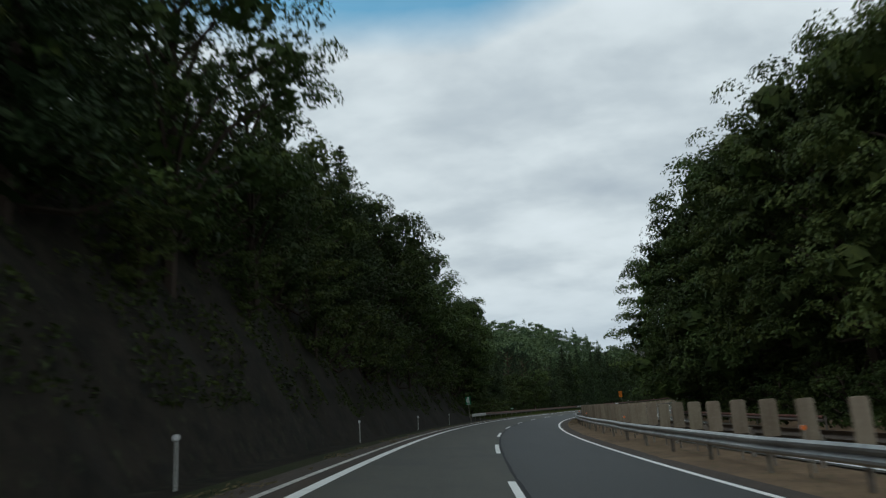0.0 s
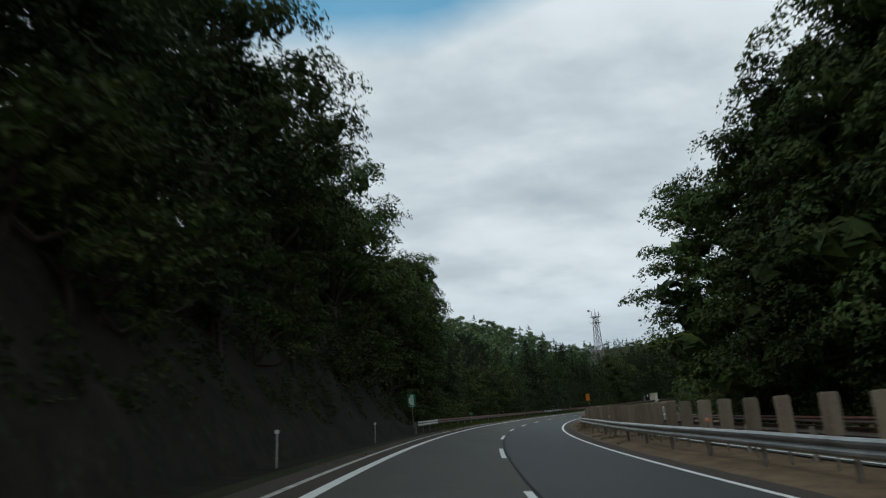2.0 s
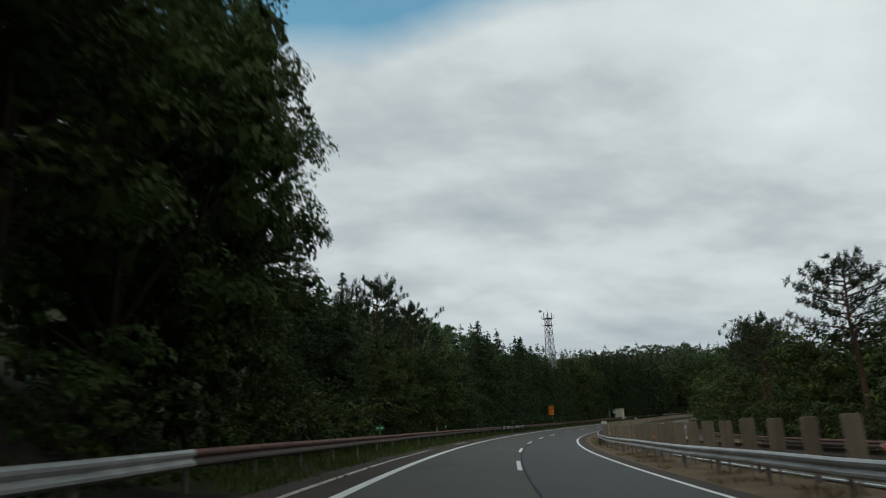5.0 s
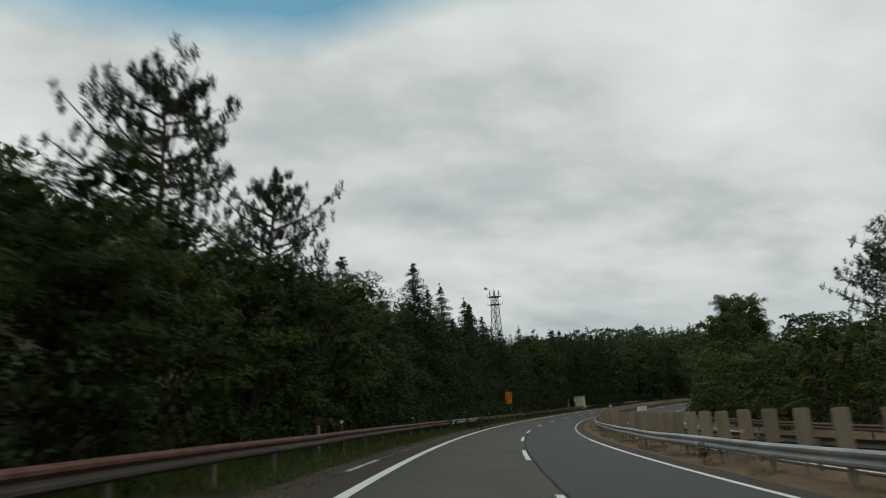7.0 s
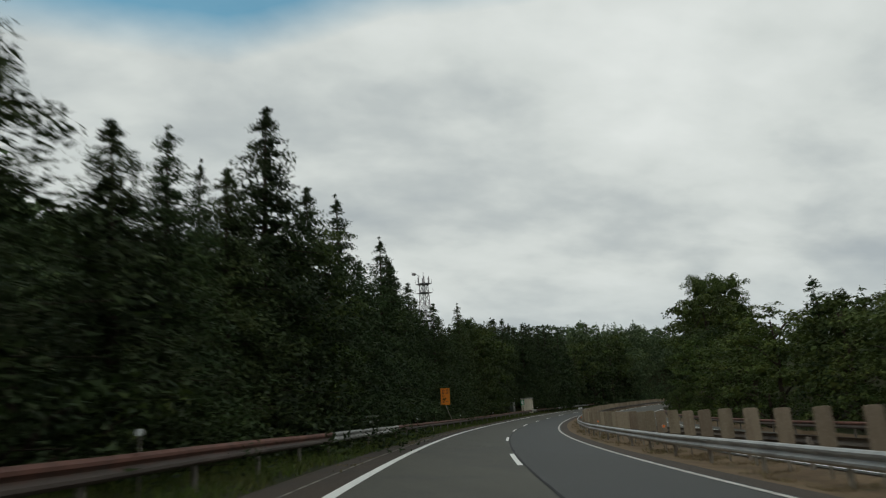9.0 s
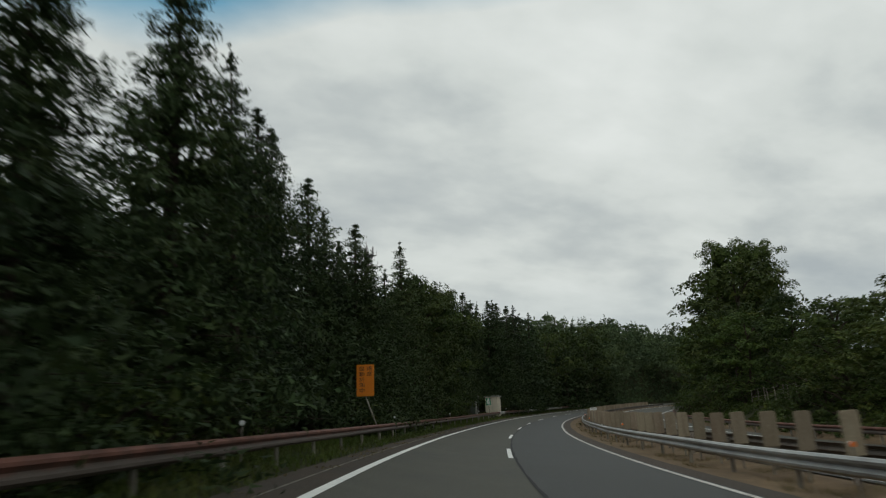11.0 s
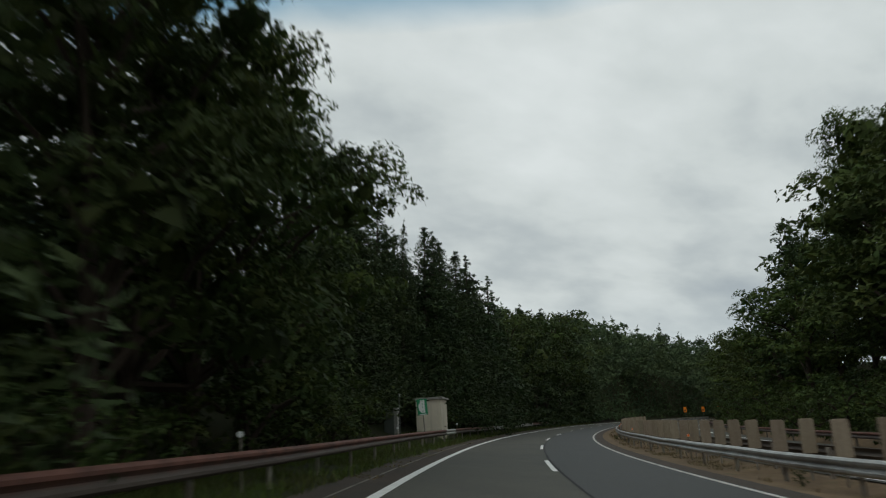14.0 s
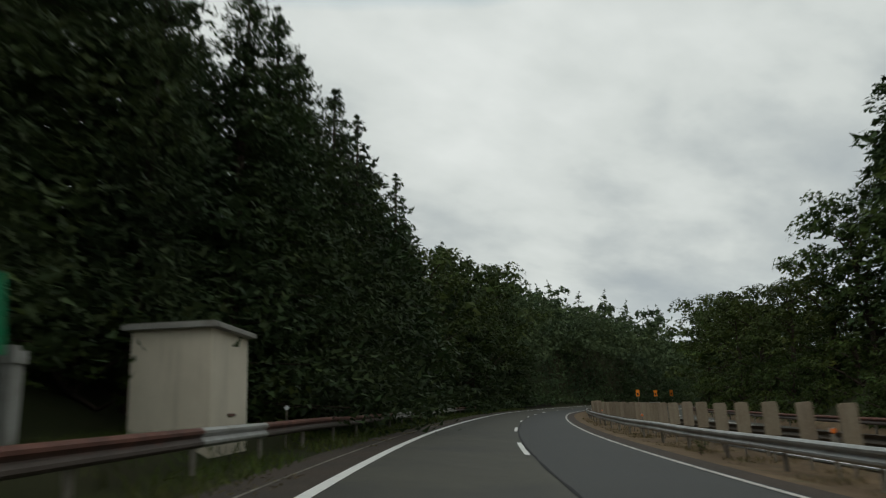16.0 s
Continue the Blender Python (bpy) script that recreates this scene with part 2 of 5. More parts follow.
WHITE_POST = material("white_enamel", (0.55, 0.55, 0.52), 0.5, spots=[(7, 4, 0.45, 0.75, (0.32, 0.30, 0.26), 0.6)])
REFLECTOR = material("white_reflector", (0.82, 0.84, 0.84), 0.25, spots=[(20, 2, 0.5, 0.8, (0.65, 0.67, 0.67), 0.4)])
AMBER = material("amber_reflector", (0.85, 0.20, 0.03), 0.3, spots=[(20, 2, 0.5, 0.8, (0.6, 0.12, 0.02), 0.5)])
SIGN_ORANGE = material("orange_sign_sheet", (0.80, 0.235, 0.008), 0.45, spots=[(1.6, 4, 0.45, 0.75, (0.68, 0.18, 0.007), 0.6), (25, 3, 0.55, 0.8, (0.6, 0.24, 0.03), 0.3)])
SIGN_BLACK = material("black_lettering", (0.035, 0.022, 0.014), 0.6, spots=[(10, 3, 0.5, 0.8, (0.07, 0.045, 0.02), 0.5)])
SIGN_GREEN = material("green_sign_sheet", (0.012, 0.23, 0.095), 0.4, spots=[(2.5, 4, 0.45, 0.75, (0.010, 0.17, 0.075), 0.6)])
SIGN_WHITE = material("white_sign_sheet", (0.68, 0.70, 0.68), 0.5, spots=[(3, 4, 0.45, 0.75, (0.52, 0.54, 0.52), 0.5)])
SHED_WALL = material("cream_rendered_wall", (0.70, 0.63, 0.50), 0.85, spots=[(0.9, 5, 0.42, 0.7, (0.60, 0.54, 0.42), 0.7), ((3, 3, 0.25), 5, 0.52, 0.75, (0.33, 0.295, 0.22), 0.45)], bump=0.15, bump_scale=60)
SHED_ROOF = material("grey_roof_slab", (0.34, 0.33, 0.30), 0.85, spots=[(2, 5, 0.42, 0.7, (0.20, 0.19, 0.17), 0.8)], bump=0.3)
CABINET = material("grey_green_cabinet", (0.10, 0.115, 0.10), 0.6, spots=[(1.5, 5, 0.42, 0.7, (0.07, 0.08, 0.07), 0.7)])
CABINET_PALE = material("pale_grey_casing", (0.36, 0.36, 0.33), 0.6, spots=[(2.5, 5, 0.42, 0.7, (0.27, 0.26, 0.23), 0.7)])
TOWER = material("tower_steel", (0.30, 0.29, 0.30), 0.6, 0.3, spots=[(0.5, 4, 0.45, 0.7, (0.36, 0.26, 0.24), 0.6)])
BARK = material("bark", (0.052, 0.039, 0.029), 0.95, spec=0.15, spots=[((6, 6, 1.2), 5, 0.4, 0.7, (0.045, 0.034, 0.027), 0.9)], bump=0.9, bump_scale=12)
BARK_PINE = material("red_pine_bark", (0.11, 0.062, 0.042), 0.95, spec=0.15, spots=[((5, 5, 1.5), 5, 0.4, 0.7, (0.07, 0.045, 0.033), 0.9)], bump=0.9, bump_scale=12)


def foliage(name, color, light, dark, uneven=0.32, patch=1.0):
    return material(name, color, 0.7, spots=[(0.55 * patch, 4, 0.48, 0.72, light, 0.8), (0.30 * patch, 4, 0.46, 0.66, dark, 0.85)], island=uneven, per_object=0.30, spec=0.16, translucent=0.20)


LEAF_BROAD = foliage("broadleaf_foliage", (0.046, 0.070, 0.018), (0.095, 0.122, 0.026), (0.026, 0.040, 0.012))
LEAF_LIGHT = foliage("young_foliage", (0.052, 0.076, 0.018), (0.104, 0.126, 0.026), (0.028, 0.044, 0.012))
# far woods' leaf green, with the paling of distant haze put into it
LEAF_HAZED = foliage("haze_paled_foliage", (0.076, 0.112, 0.050), (0.125, 0.160, 0.064), (0.040, 0.064, 0.034), 0.14, 0.4)
LEAF_CEDAR = foliage("cedar_foliage", (0.038, 0.060, 0.022), (0.066, 0.088, 0.026), (0.023, 0.037, 0.016))
LEAF_PINE = foliage("pine_needles", (0.038, 0.060, 0.028), (0.062, 0.084, 0.036), (0.024, 0.039, 0.021))
GRASS = material("verge_grass", (0.078, 0.112, 0.024), 0.8, spec=0.2, spots=[(0.5, 4, 0.46, 0.74, (0.125, 0.105, 0.045), 0.7)], island=0.5, translucent=0.2)
GRASS_DRY = material("dry_grass", (0.19, 0.145, 0.075), 0.9, spots=[(0.8, 4, 0.42, 0.7, (0.10, 0.105, 0.04), 0.75)], island=0.45, translucent=0.15)

# ---- the road's line ----
# heading along the camera's track (radians from +y, clockwise), its fall, and the lane line beside it
TURN, FALL, TRACK_END, END_BEND, BANK = (9.98203e-11, -5.55967e-08, 9.07355e-06, 0.00208362, -0.011973), (1.56521e-07, -2.81256e-05, -0.00736911, -0.036416), 263.1, 0.0029, 0.05
STEP = 0.5
S = np.arange(-120, 520, STEP)
_c = np.clip(S, 0, TRACK_END)
HEAD = np.polyval(TURN, _c) + np.where(S > TRACK_END, END_BEND * (np.minimum(S, 300) - TRACK_END), 0) + np.where(S > 300, 0.002 * (np.minimum(S, 342) - 300), 0) + np.where(S > 342, (np.minimum(S, 420) - 342) / 150, 0)
CX, CY = np.cumsum(np.sin(HEAD)) * STEP, np.cumsum(np.cos(HEAD)) * STEP
_i = int(np.argmin(abs(S)))
CX, CY = CX - CX[_i], CY - CY[_i]
CZ = np.polyval(FALL, _c) + np.where(S > TRACK_END, np.polyval(np.polyder(FALL), TRACK_END) * np.minimum(S - TRACK_END, 130), 0)
LANE = np.interp(S, (0, 23, 108, 197, 236), (0.9, 1.05, 1.27, 1.25, 1.5))


def cross(s):
    return float(np.interp(s, S, CX)), float(np.interp(s, S, CY)), float(np.interp(s, S, CZ)), float(np.interp(s, S, HEAD)), float(np.interp(s, S, LANE))


def smooth(a, b, x):
    t = min(max((x - a) / (b - a), 0.0), 1.0)
    return t * t * (3 - 2 * t)


def hill(s, u):
    """Height of the open ground over the banked road plane."""
    if u < 0:
        mound = 0.50 * smooth(6.5, 6.95, -u) * smooth(268, 274, s) * (1 - smooth(284, 290, s))
        d = -u - (7.2 - 0.6 * (1 - smooth(70, 95, s)))
        if d <= 0:
            return mound
        cut = 1 - smooth(78, 100, s)
        steep = min(d, 5.0) * 1.7 + max(d - 5.0, 0) * 0.40 + min(d, 1.2) * (0.8 * noise.noise((s * 0.22, u * 0.15, 2.2)) + 0.6 * noise.noise((s * 0.6, u * 0.8, 6.1)))
        wood = min(max(d - 2.0, 0), 60) * 0.30 * (1 - 0.8 * smooth(285, 325, s)) - 0.12 * min(d, 2.5)
        rise = cut * steep + (1 - cut) * wood
        return mound + min(rise, 34) + (0.5 * noise.noise((s * 0.09, u * 0.12, 1.3)) + 0.9 * noise.noise((s * 0.03, u * 0.03, 5.0))) * min(d * 0.25, 1.5) + 0.05 * min(d, 60)
    lift = early_rise(s) * smooth(4.4, 5.6, u)
    if 4.4 < u < 7.0:
        return lift - 0.10 * math.sin((u - 4.4) / 2.6 * math.pi) + 0.03 * noise.noise((s * 0.7, u * 1.3, 2.0))
    d = u - 17.6
    if d <= 0:
        return lift
    bank = 0.14 + 0.40 * (1 - smooth(70, 115, s)) + 0.42 * smooth(190, 240, s)
    return lift + min(min(d, 9) * bank + max(d - 9, 0) * min(bank, 0.16), 26) + (0.6 * noise.noise((s * 0.08, u * 0.1, 7.3)) + 0.9 * noise.noise((s * 0.03, u * 0.03, 4.0))) * min(d * 0.25, 1.5) + 0.05 * min(d, 60)


def end_hill(x, y):
    """The wooded rise across the end of the straight view, beyond the bend."""
    ox, oy, _, a, _ = cross(342)
    d = (x - ox) * math.sin(a) + (y - oy) * math.cos(a)
    v = (x - ox) * math.cos(a) - (y - oy) * math.sin(a)
    v -= 0.001 * max(d, 0) ** 2
    return smooth(24, 62, d) * float(np.interp(v, (-60, -26, -12, 2, 14, 28), (19.0, 18.4, 16.2, 12, 8, 3.5)))


def place(s, u, h=0.0):
    x, y, z, a, lane = cross(s)
    w = u + lane
    x, y = x + w * math.cos(a), y - w * math.sin(a)
    rise = end_hill(x, y) * smooth(6.5, 14, -u) if s > 300 and u < 0 else 0.0
    return Vector((x, y, z - BANK * min(max(w, -60), 60) + hill(s, u) + rise + h))


def facing(s, u, h=0.0, turn=0.0):
    """A pose on the ground at (s, u): y along the road, x to its right, z up; turned by degrees."""
    p = place(s, u, h)
    return Matrix.Translation(p) @ Matrix.Rotation(-cross(s)[3] + radians(turn), 4, "Z")


def mesh_object(name, verts, faces, mat, parent=None, label="", soft=False):
    me = bpy.data.meshes.new(name)
    me.from_pydata([tuple(v) for v in verts], [], faces)
    me.materials.append(mat)
    if soft:
        me.polygons.foreach_set("use_smooth", [True] * len(me.polygons))
    ob = new(name, me)
    ob.parent = parent
    if label:
        ob["label"] = label
    return ob


def part(name, bm, mat, parent=None, label="", soft=False):
    me = bpy.data.meshes.new(name)
    bm.to_mesh(me)
    bm.free()
    me.materials.append(mat)
    if soft:
        me.polygons.foreach_set("use_smooth", [True] * len(me.polygons))
    ob = new(name, me)
    ob.parent = parent
    if label:
        ob["label"] = label
    return ob


def share(name, data, parent, m):
    ob = new(name, data)
    ob.parent = parent
    ob.matrix_basis = m
    return ob


def strip(name, s0, s1, us, mat, h=0.0, step=2.0, label="", category=""):
    """A ribbon that follows the road; us: its lines across, numbers or functions of s."""
    n = max(2, int(round((s1 - s0) / step)) + 1)
    verts, faces = [], []
    for k in range(n):
        s = s0 + (s1 - s0) * k / (n - 1)
        for u in us:
            verts.append(place(s, u(s) if callable(u) else u, h))
    w = len(us)
    for k in range(n - 1):
        for j in range(w - 1):
            a = k * w + j
            faces.append((a, a + 1, a + w + 1, a + w))
    ob = mesh_object(name, verts, faces, mat)
    return tagged(ob, label, category, "", "structure")


def box(bm, size, at, bevel=0.0):
    r = bmesh.ops.create_cube(bm, size=1)
    bmesh.ops.scale(bm, vec=size, verts=r["verts"])
    bmesh.ops.translate(bm, vec=at, verts=r["verts"])
    if bevel:
        edges = list({e for v in r["verts"] for e in v.link_edges})
        bmesh.ops.bevel(bm, geom=edges, offset=bevel, segments=2, affect="EDGES")


def rod(bm, a, b, r0, r1=None, sides=8):
    a, b = Vector(a), Vector(b)
    d = b - a
    r = bmesh.ops.create_cone(bm, cap_ends=True, segments=sides, radius1=r0, radius2=r0 if r1 is None else r1, depth=d.length)
    m = Matrix.Translation((a + b) / 2) @ d.to_track_quat("Z", "Y").to_matrix().to_4x4()
    bmesh.ops.transform(bm, matrix=m, verts=r["verts"])


def thing(name, m, label, category, group=""):
    ob = new(name)
    ob.empty_display_size = 0.2
    ob.matrix_basis = m
    return tagged(ob, label, category, group)


def left_line(s):
    return float(np.interp(s, (60, 150, 220), (-3.6, -3.7, -3.83)))


def right_line(s):
    return float(np.interp(s, (40, 100, 150, 215, 260), (3.92, 3.9, 3.58, 3.62, 3.43)))


def early_rise(s):
    return float(np.interp(s, (25, 50, 80, 110, 140), (0.14, 0.25, 0.27, 0.13, 0.0)))


def pave_edge(s):
    return float(np.interp(s, (20, 60, 106, 130, 150, 216, 270), (-4.2, -4.33, -4.72, -4.66, -4.55, -4.62, -4.75)))


def left_rail_u(s):
    return float(np.interp(s, (78, 92, 150, 205, 262, 300, 350), (-6.0, -6.55, -6.5, -6.3, -6.35, -6.4, -7.4)))

# ---- ground and road ----


def ground_sheet():
    ss = [-1500, -600, -250, -120] + [-60, -40, -26] + list(np.arange(-18, 100, 1.0)) + list(np.arange(102, 440, 3.0)) + [455, 480, 519, 700, 1200, 2500]
    us = [-1800, -900, -450, -250, -160, -110, -80, -60, -48, -40, -34, -29, -25, -22, -19, -17, -15, -13.5, -12.2, -11, -10, -9.2, -8.5, -7.9, -7.4, -6.6, -5.6, -4.5, -3, 1, 4.0, 4.5, 5.1, 5.7, 6.3, 6.9, 7.3, 12, 16.6, 17.6, 18.6, 20, 22, 24, 27, 30, 34, 39, 45, 55, 70, 95, 125]
    verts, faces = [], []
    x0, y0, z0, a0, _ = cross(-119)
    x1, y1, z1, a1, _ = cross(519)
    for s in ss:
        for u in us:
            sc = min(max(s, -119), 519)
            p = place(sc, u, -0.05 if (-4.6 < u < 4.2 or 7.2 < u < 16.7) else (-0.012 if -4.8 < u < 17.6 else 0))
            extra = s - sc
            if extra:
                a = a1 if extra > 0 else a0
                p = p + Vector((math.sin(a), math.cos(a), 0)) * extra
            verts.append(p)
    w = len(us)
    for k in range(len(ss) - 1):
        for j in range(w - 1):
            a = k * w + j
            faces.append((a, a + 1, a + w + 1, a + w))
    ob = mesh_object("ground", verts, faces, GROUND, soft=True)
    ob.data.materials.append(SOIL)
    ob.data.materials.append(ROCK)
    for p in ob.data.polygons:
        k, j = divmod(p.index, w - 1)
        u, s = us[j], ss[k]
        if -5 < u < 18:
            p.material_index = 1
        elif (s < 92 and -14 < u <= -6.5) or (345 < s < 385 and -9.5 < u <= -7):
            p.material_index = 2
    return tagged(ob, "dark forest soil with a bare brown median strip", "ground", "", "structure")


ground_sheet()
FAR0, FAR1 = -60, 420
tagged(strip("road", FAR0, FAR1, [lambda s: pave_edge(s) + 0.02, lambda s: left_line(s) - 0.12, -1.8, 0.12], ASPHALT_OLD, 0.0), "worn grey asphalt lane with tyre tracks", "road")
tagged(strip("road_right_lane", FAR0, FAR1, [0.12, 2.0, lambda s: right_line(s) + 0.35], ASPHALT_NEW, 0.0), "darker newer asphalt passing lane", "road")
tagged(strip("road_far_side", FAR0, FAR1, [7.05, 9.0, 11.0, 14.0, 16.7], ASPHALT_OLD, 0.0), "asphalt of the oncoming carriageway", "road")
strip("pavement_left", FAR0, FAR1, [lambda s: pave_edge(s) - 0.75 + 0.10 * noise.noise((s * 0.5, 2, 0)), lambda s: pave_edge(s) - 0.02, lambda s: left_line(s) - 0.1], ASPHALT_SHOULDER, 0.006, label="brown dusty asphalt shoulder strip", category="shoulder")
strip("pavement_median", FAR0, FAR1, [lambda s: right_line(s) + 0.16, lambda s: right_line(s) + 0.75], ASPHALT_SHOULDER, 0.006, label="brown dusty asphalt edge by the median", category="shoulder")
strip("edge_line_left", FAR0, FAR1, [lambda s: left_line(s) - 0.12, lambda s: left_line(s) + 0.12], PAINT_WHITE, 0.012, label="solid white painted edge line", category="road marking")
strip("edge_line_right", FAR0, 150, [lambda s: right_line(s) - 0.08, lambda s: right_line(s) + 0.08], PAINT_WHITE, 0.012, label="solid white painted edge line beside the median", category="road marking")
strip("edge_line_right_worn", 150, FAR1, [lambda s: right_line(s) - 0.07, lambda s: right_line(s) + 0.07], PAINT_WORN, 0.012, label="worn white edge line beside the median", category="road marking")
for s0, s1 in ((FAR0, 117.5), (128.0, 132.5)):
    strip("gutter_line", s0, s1, [lambda s: pave_edge(s) - 0.08, lambda s: pave_edge(s) + 0.07], PAINT_WORN, 0.014, step=1.0, label="worn pale line along the shoulder", category="road marking")
strip("gutter_seam", 132.5, FAR1, [lambda s: pave_edge(s) - 0.05, lambda s: pave_edge(s) + 0.02], PAINT_SEAM, 0.014, label="thin pale seam along the shoulder edge", category="road marking")
strip("edge_line_oncoming", FAR0, FAR1, [7.25, 7.45], PAINT_WHITE, 0.012, label="solid white edge line of oncoming carriageway", category="road marking")
strip("outer_line_oncoming", FAR0, FAR1, [14.8, 15.0], PAINT_WHITE, 0.012, label="solid white outer line of oncoming carriageway", category="road marking")
strip("lane_joint", FAR0, FAR1, [lambda s: 0.10 + 0.03 * noise.noise((s * 0.4, 0, 0)), lambda s: 0.17 + 0.05 * noise.noise((s * 0.7, 3, 0))], TAR, 0.008, step=0.7, label="black tarred joint between the two lanes", category="road joint")
for far, length in [(-1.0, 6), (14.2, 6), (29.4, 6), (44.0, 6), (59.5, 6), (75.3, 6), (91.2, 6), (107.2, 6), (122.6, 6), (138.4, 6), (153.9, 6), (168.3, 6), (187, 6), (205.6, 6), (222.7, 6), (240.4, 6), (255.9, 6), (272.5, 6), (288.7, 6), (304.0, 5.5), (318.6, 3.2), (332.4, 3.2), (344, 3.0), (354.5, 3.0), (365, 3), (377, 3), (389, 3), (401, 3), (413, 3)]:
    strip("lane_dash", far - length, far, [-0.075, 0.075], PAINT_WHITE, 0.013, step=1.0, label="white painted lane dash", category="road marking")

# ---- guard rails ----
# two-wave beam: outline across (x towards the road, z up), 4 m long along y
WAVE = [(0.0, 0.0), (0.035, 0.012), (0.082, 0.055), (0.082, 0.105), (0.030, 0.150), (0.012, 0.175), (0.030, 0.200), (0.082, 0.245), (0.082, 0.295), (0.035, 0.338), (0.0, 0.350)]


def beam_mesh(name, mat, side, length=4.06):
    outer = [(side * x, z) for x, z in WAVE]
    inner = [(side * (x - 0.006), z + (0.003 if i < 5 else -0.003)) for i, (x, z) in enumerate(WAVE)]
    ring = outer + inner[::-1]
    n = len(ring)
    verts = [(x, y, z) for y in (-length / 2, length / 2) for x, z in ring]
    faces = [(i, (i + 1) % n, n + (i + 1) % n, n + i) for i in range(n)]
    k = len(outer)
    for o in (0, n):
        faces += [(o + i, o + i + 1, o + n - 2 - i, o + n - 1 - i) for i in range(k - 1)]
    me = bpy.data.meshes.new(name)
    me.from_pydata(verts, [], faces)
    me.materials.append(mat)
    return me


def post_mesh(name, mat, side, height, deep=0.5):
    bm = bmesh.new()
    rod(bm, (0, 0, -deep), (0, 0, height), 0.057, sides=12)
    box(bm, (0.075, 0.07, 0.16), (side * 0.075, 0, height - 0.17), 0.006)
    rod(bm, (side * 0.03, 0, height - 0.17), (side * 0.155, 0, height - 0.17), 0.014, sides=6)
    me = bpy.data.meshes.new(name)
    bm.to_mesh(me)
    bm.free()
    me.materials.append(mat)
    return me


def guardrail(label, s0, s1, u_of, side, top, mat, post_mat, other=None, swap=(), lift=lambda s: 0.0):
    root = thing("guardrail", facing((s0 + s1) / 2, u_of((s0 + s1) / 2)), label, "guardrail", "road guardrails")
    back = root.matrix_basis.inverted()
    beam, post = beam_mesh("beam", mat, side), post_mesh("post", post_mat, side, top - 0.03)
    beam2 = beam_mesh("beam", other, side) if other else None
    n = int((s1 - s0) / 4)
    for k in range(n + 1):
        s = s0 + 4 * k
        u = u_of(s)
        hang = noise.noise((s * 0.13, u, 3)) * 0.025
        m = facing(s, u, lift(s), random.uniform(-2, 2))
        share("post", post, root, back @ m)
        if k < n:
            a, b = place(s, u_of(s), top - 0.35 + hang + lift(s)), place(s + 4, u_of(s + 4), top - 0.35 + noise.noise(((s + 4) * 0.13, u_of(s + 4), 3)) * 0.025 + lift(s + 4))
            d = b - a
            yaw, rise = math.atan2(-d.x, d.y), math.asin(d.z / d.length)
            m = Matrix.Translation((a + b) / 2) @ Matrix.Rotation(yaw, 4, "Z") @ Matrix.Rotation(rise, 4, "X") @ Matrix.Translation((side * 0.125, 0, 0))
            share("beam", beam2 if any(p <= s + 2 <= q for p, q in swap) else beam, root, back @ m)
    return root


guardrail("weathered steel guardrail with a rusty upper wave by the cut", 80, 112, left_rail_u, 1, 0.80, RUST, ZINC_DULL, ZINC, [(80, 92)])
guardrail("rust-red steel guardrail on grey posts with pale replaced beams", 112, 290, left_rail_u, 1, 0.80, RUST, ZINC_DULL, ZINC, [(168, 174), (178, 184), (277, 279)], lambda s: float(np.interp(s, (120, 160, 245, 262), (0, 0.03, 0.03, 0.06))))
guardrail("weathered steel guardrail with some galvanised beams along the verge", 288, 352, left_rail_u, 1, 0.78, RUST, ZINC_DULL, ZINC, [(300, 308), (318, 330)], lambda s: float(np.interp(s, (288, 310), (0.06, 0.0))))
guardrail("galvanised steel guardrail along the median", -24, 408, lambda s: 5.6, -1, 0.75, ZINC, ZINC_DULL)
guardrail("dark brown steel guardrail behind the anti-glare boards", -24, 372, lambda s: 6.72, 1, 0.78, STEEL_BROWN, ZINC_DULL)
guardrail("rusty steel guardrail beyond the oncoming carriageway", 40, 408, lambda s: 17.1, -1, 0.78, RUST, ZINC_DULL)

# ---- anti-glare boards on the median ----


def board_mesh():
    bm = bmesh.new()
    outline = [(-0.21, 0.64), (0.21, 0.64), (0.21, 1.43), (0.195, 1.475), (0.15, 1.50), (-0.15, 1.50), (-0.195, 1.475), (-0.21, 1.43)]
    rings = [[bm.verts.new((x * k, y, 1.1 + (z - 1.1) * k)) for x, z in outline] for y, k in ((-0.0225, 0.975), (-0.016, 1.0), (0.016, 1.0), (0.0225, 0.975))]
    n = len(outline)
    for a, b in zip(rings, rings[1:]):
        for i in range(n):
            bm.faces.new((a[i], a[(i + 1) % n], b[(i + 1) % n], b[i]))
    bm.faces.new(rings[0])
    bm.faces.new(rings[-1][::-1])
    bmesh.ops.recalc_face_normals(bm, faces=bm.faces)
    me = bpy.data.meshes.new("board")
    bm.to_mesh(me)
    bm.free()
    me.materials.append(BOARD)
    return me


def bracket_mesh():
    bm = bmesh.new()
    rod(bm, (0, 0.06, -0.4), (0, 0.06, 1.0), 0.03, sides=8)
    box(bm, (0.20, 0.05, 0.04), (0, 0.045, 0.80), 0.005)
    box(bm, (0.20, 0.05, 0.04), (0, 0.045, 0.98), 0.005)
    me = bpy.data.meshes.new("stake")
    bm.to_mesh(me)
    bm.free()
    me.materials.append(ZINC_DULL)
    return me


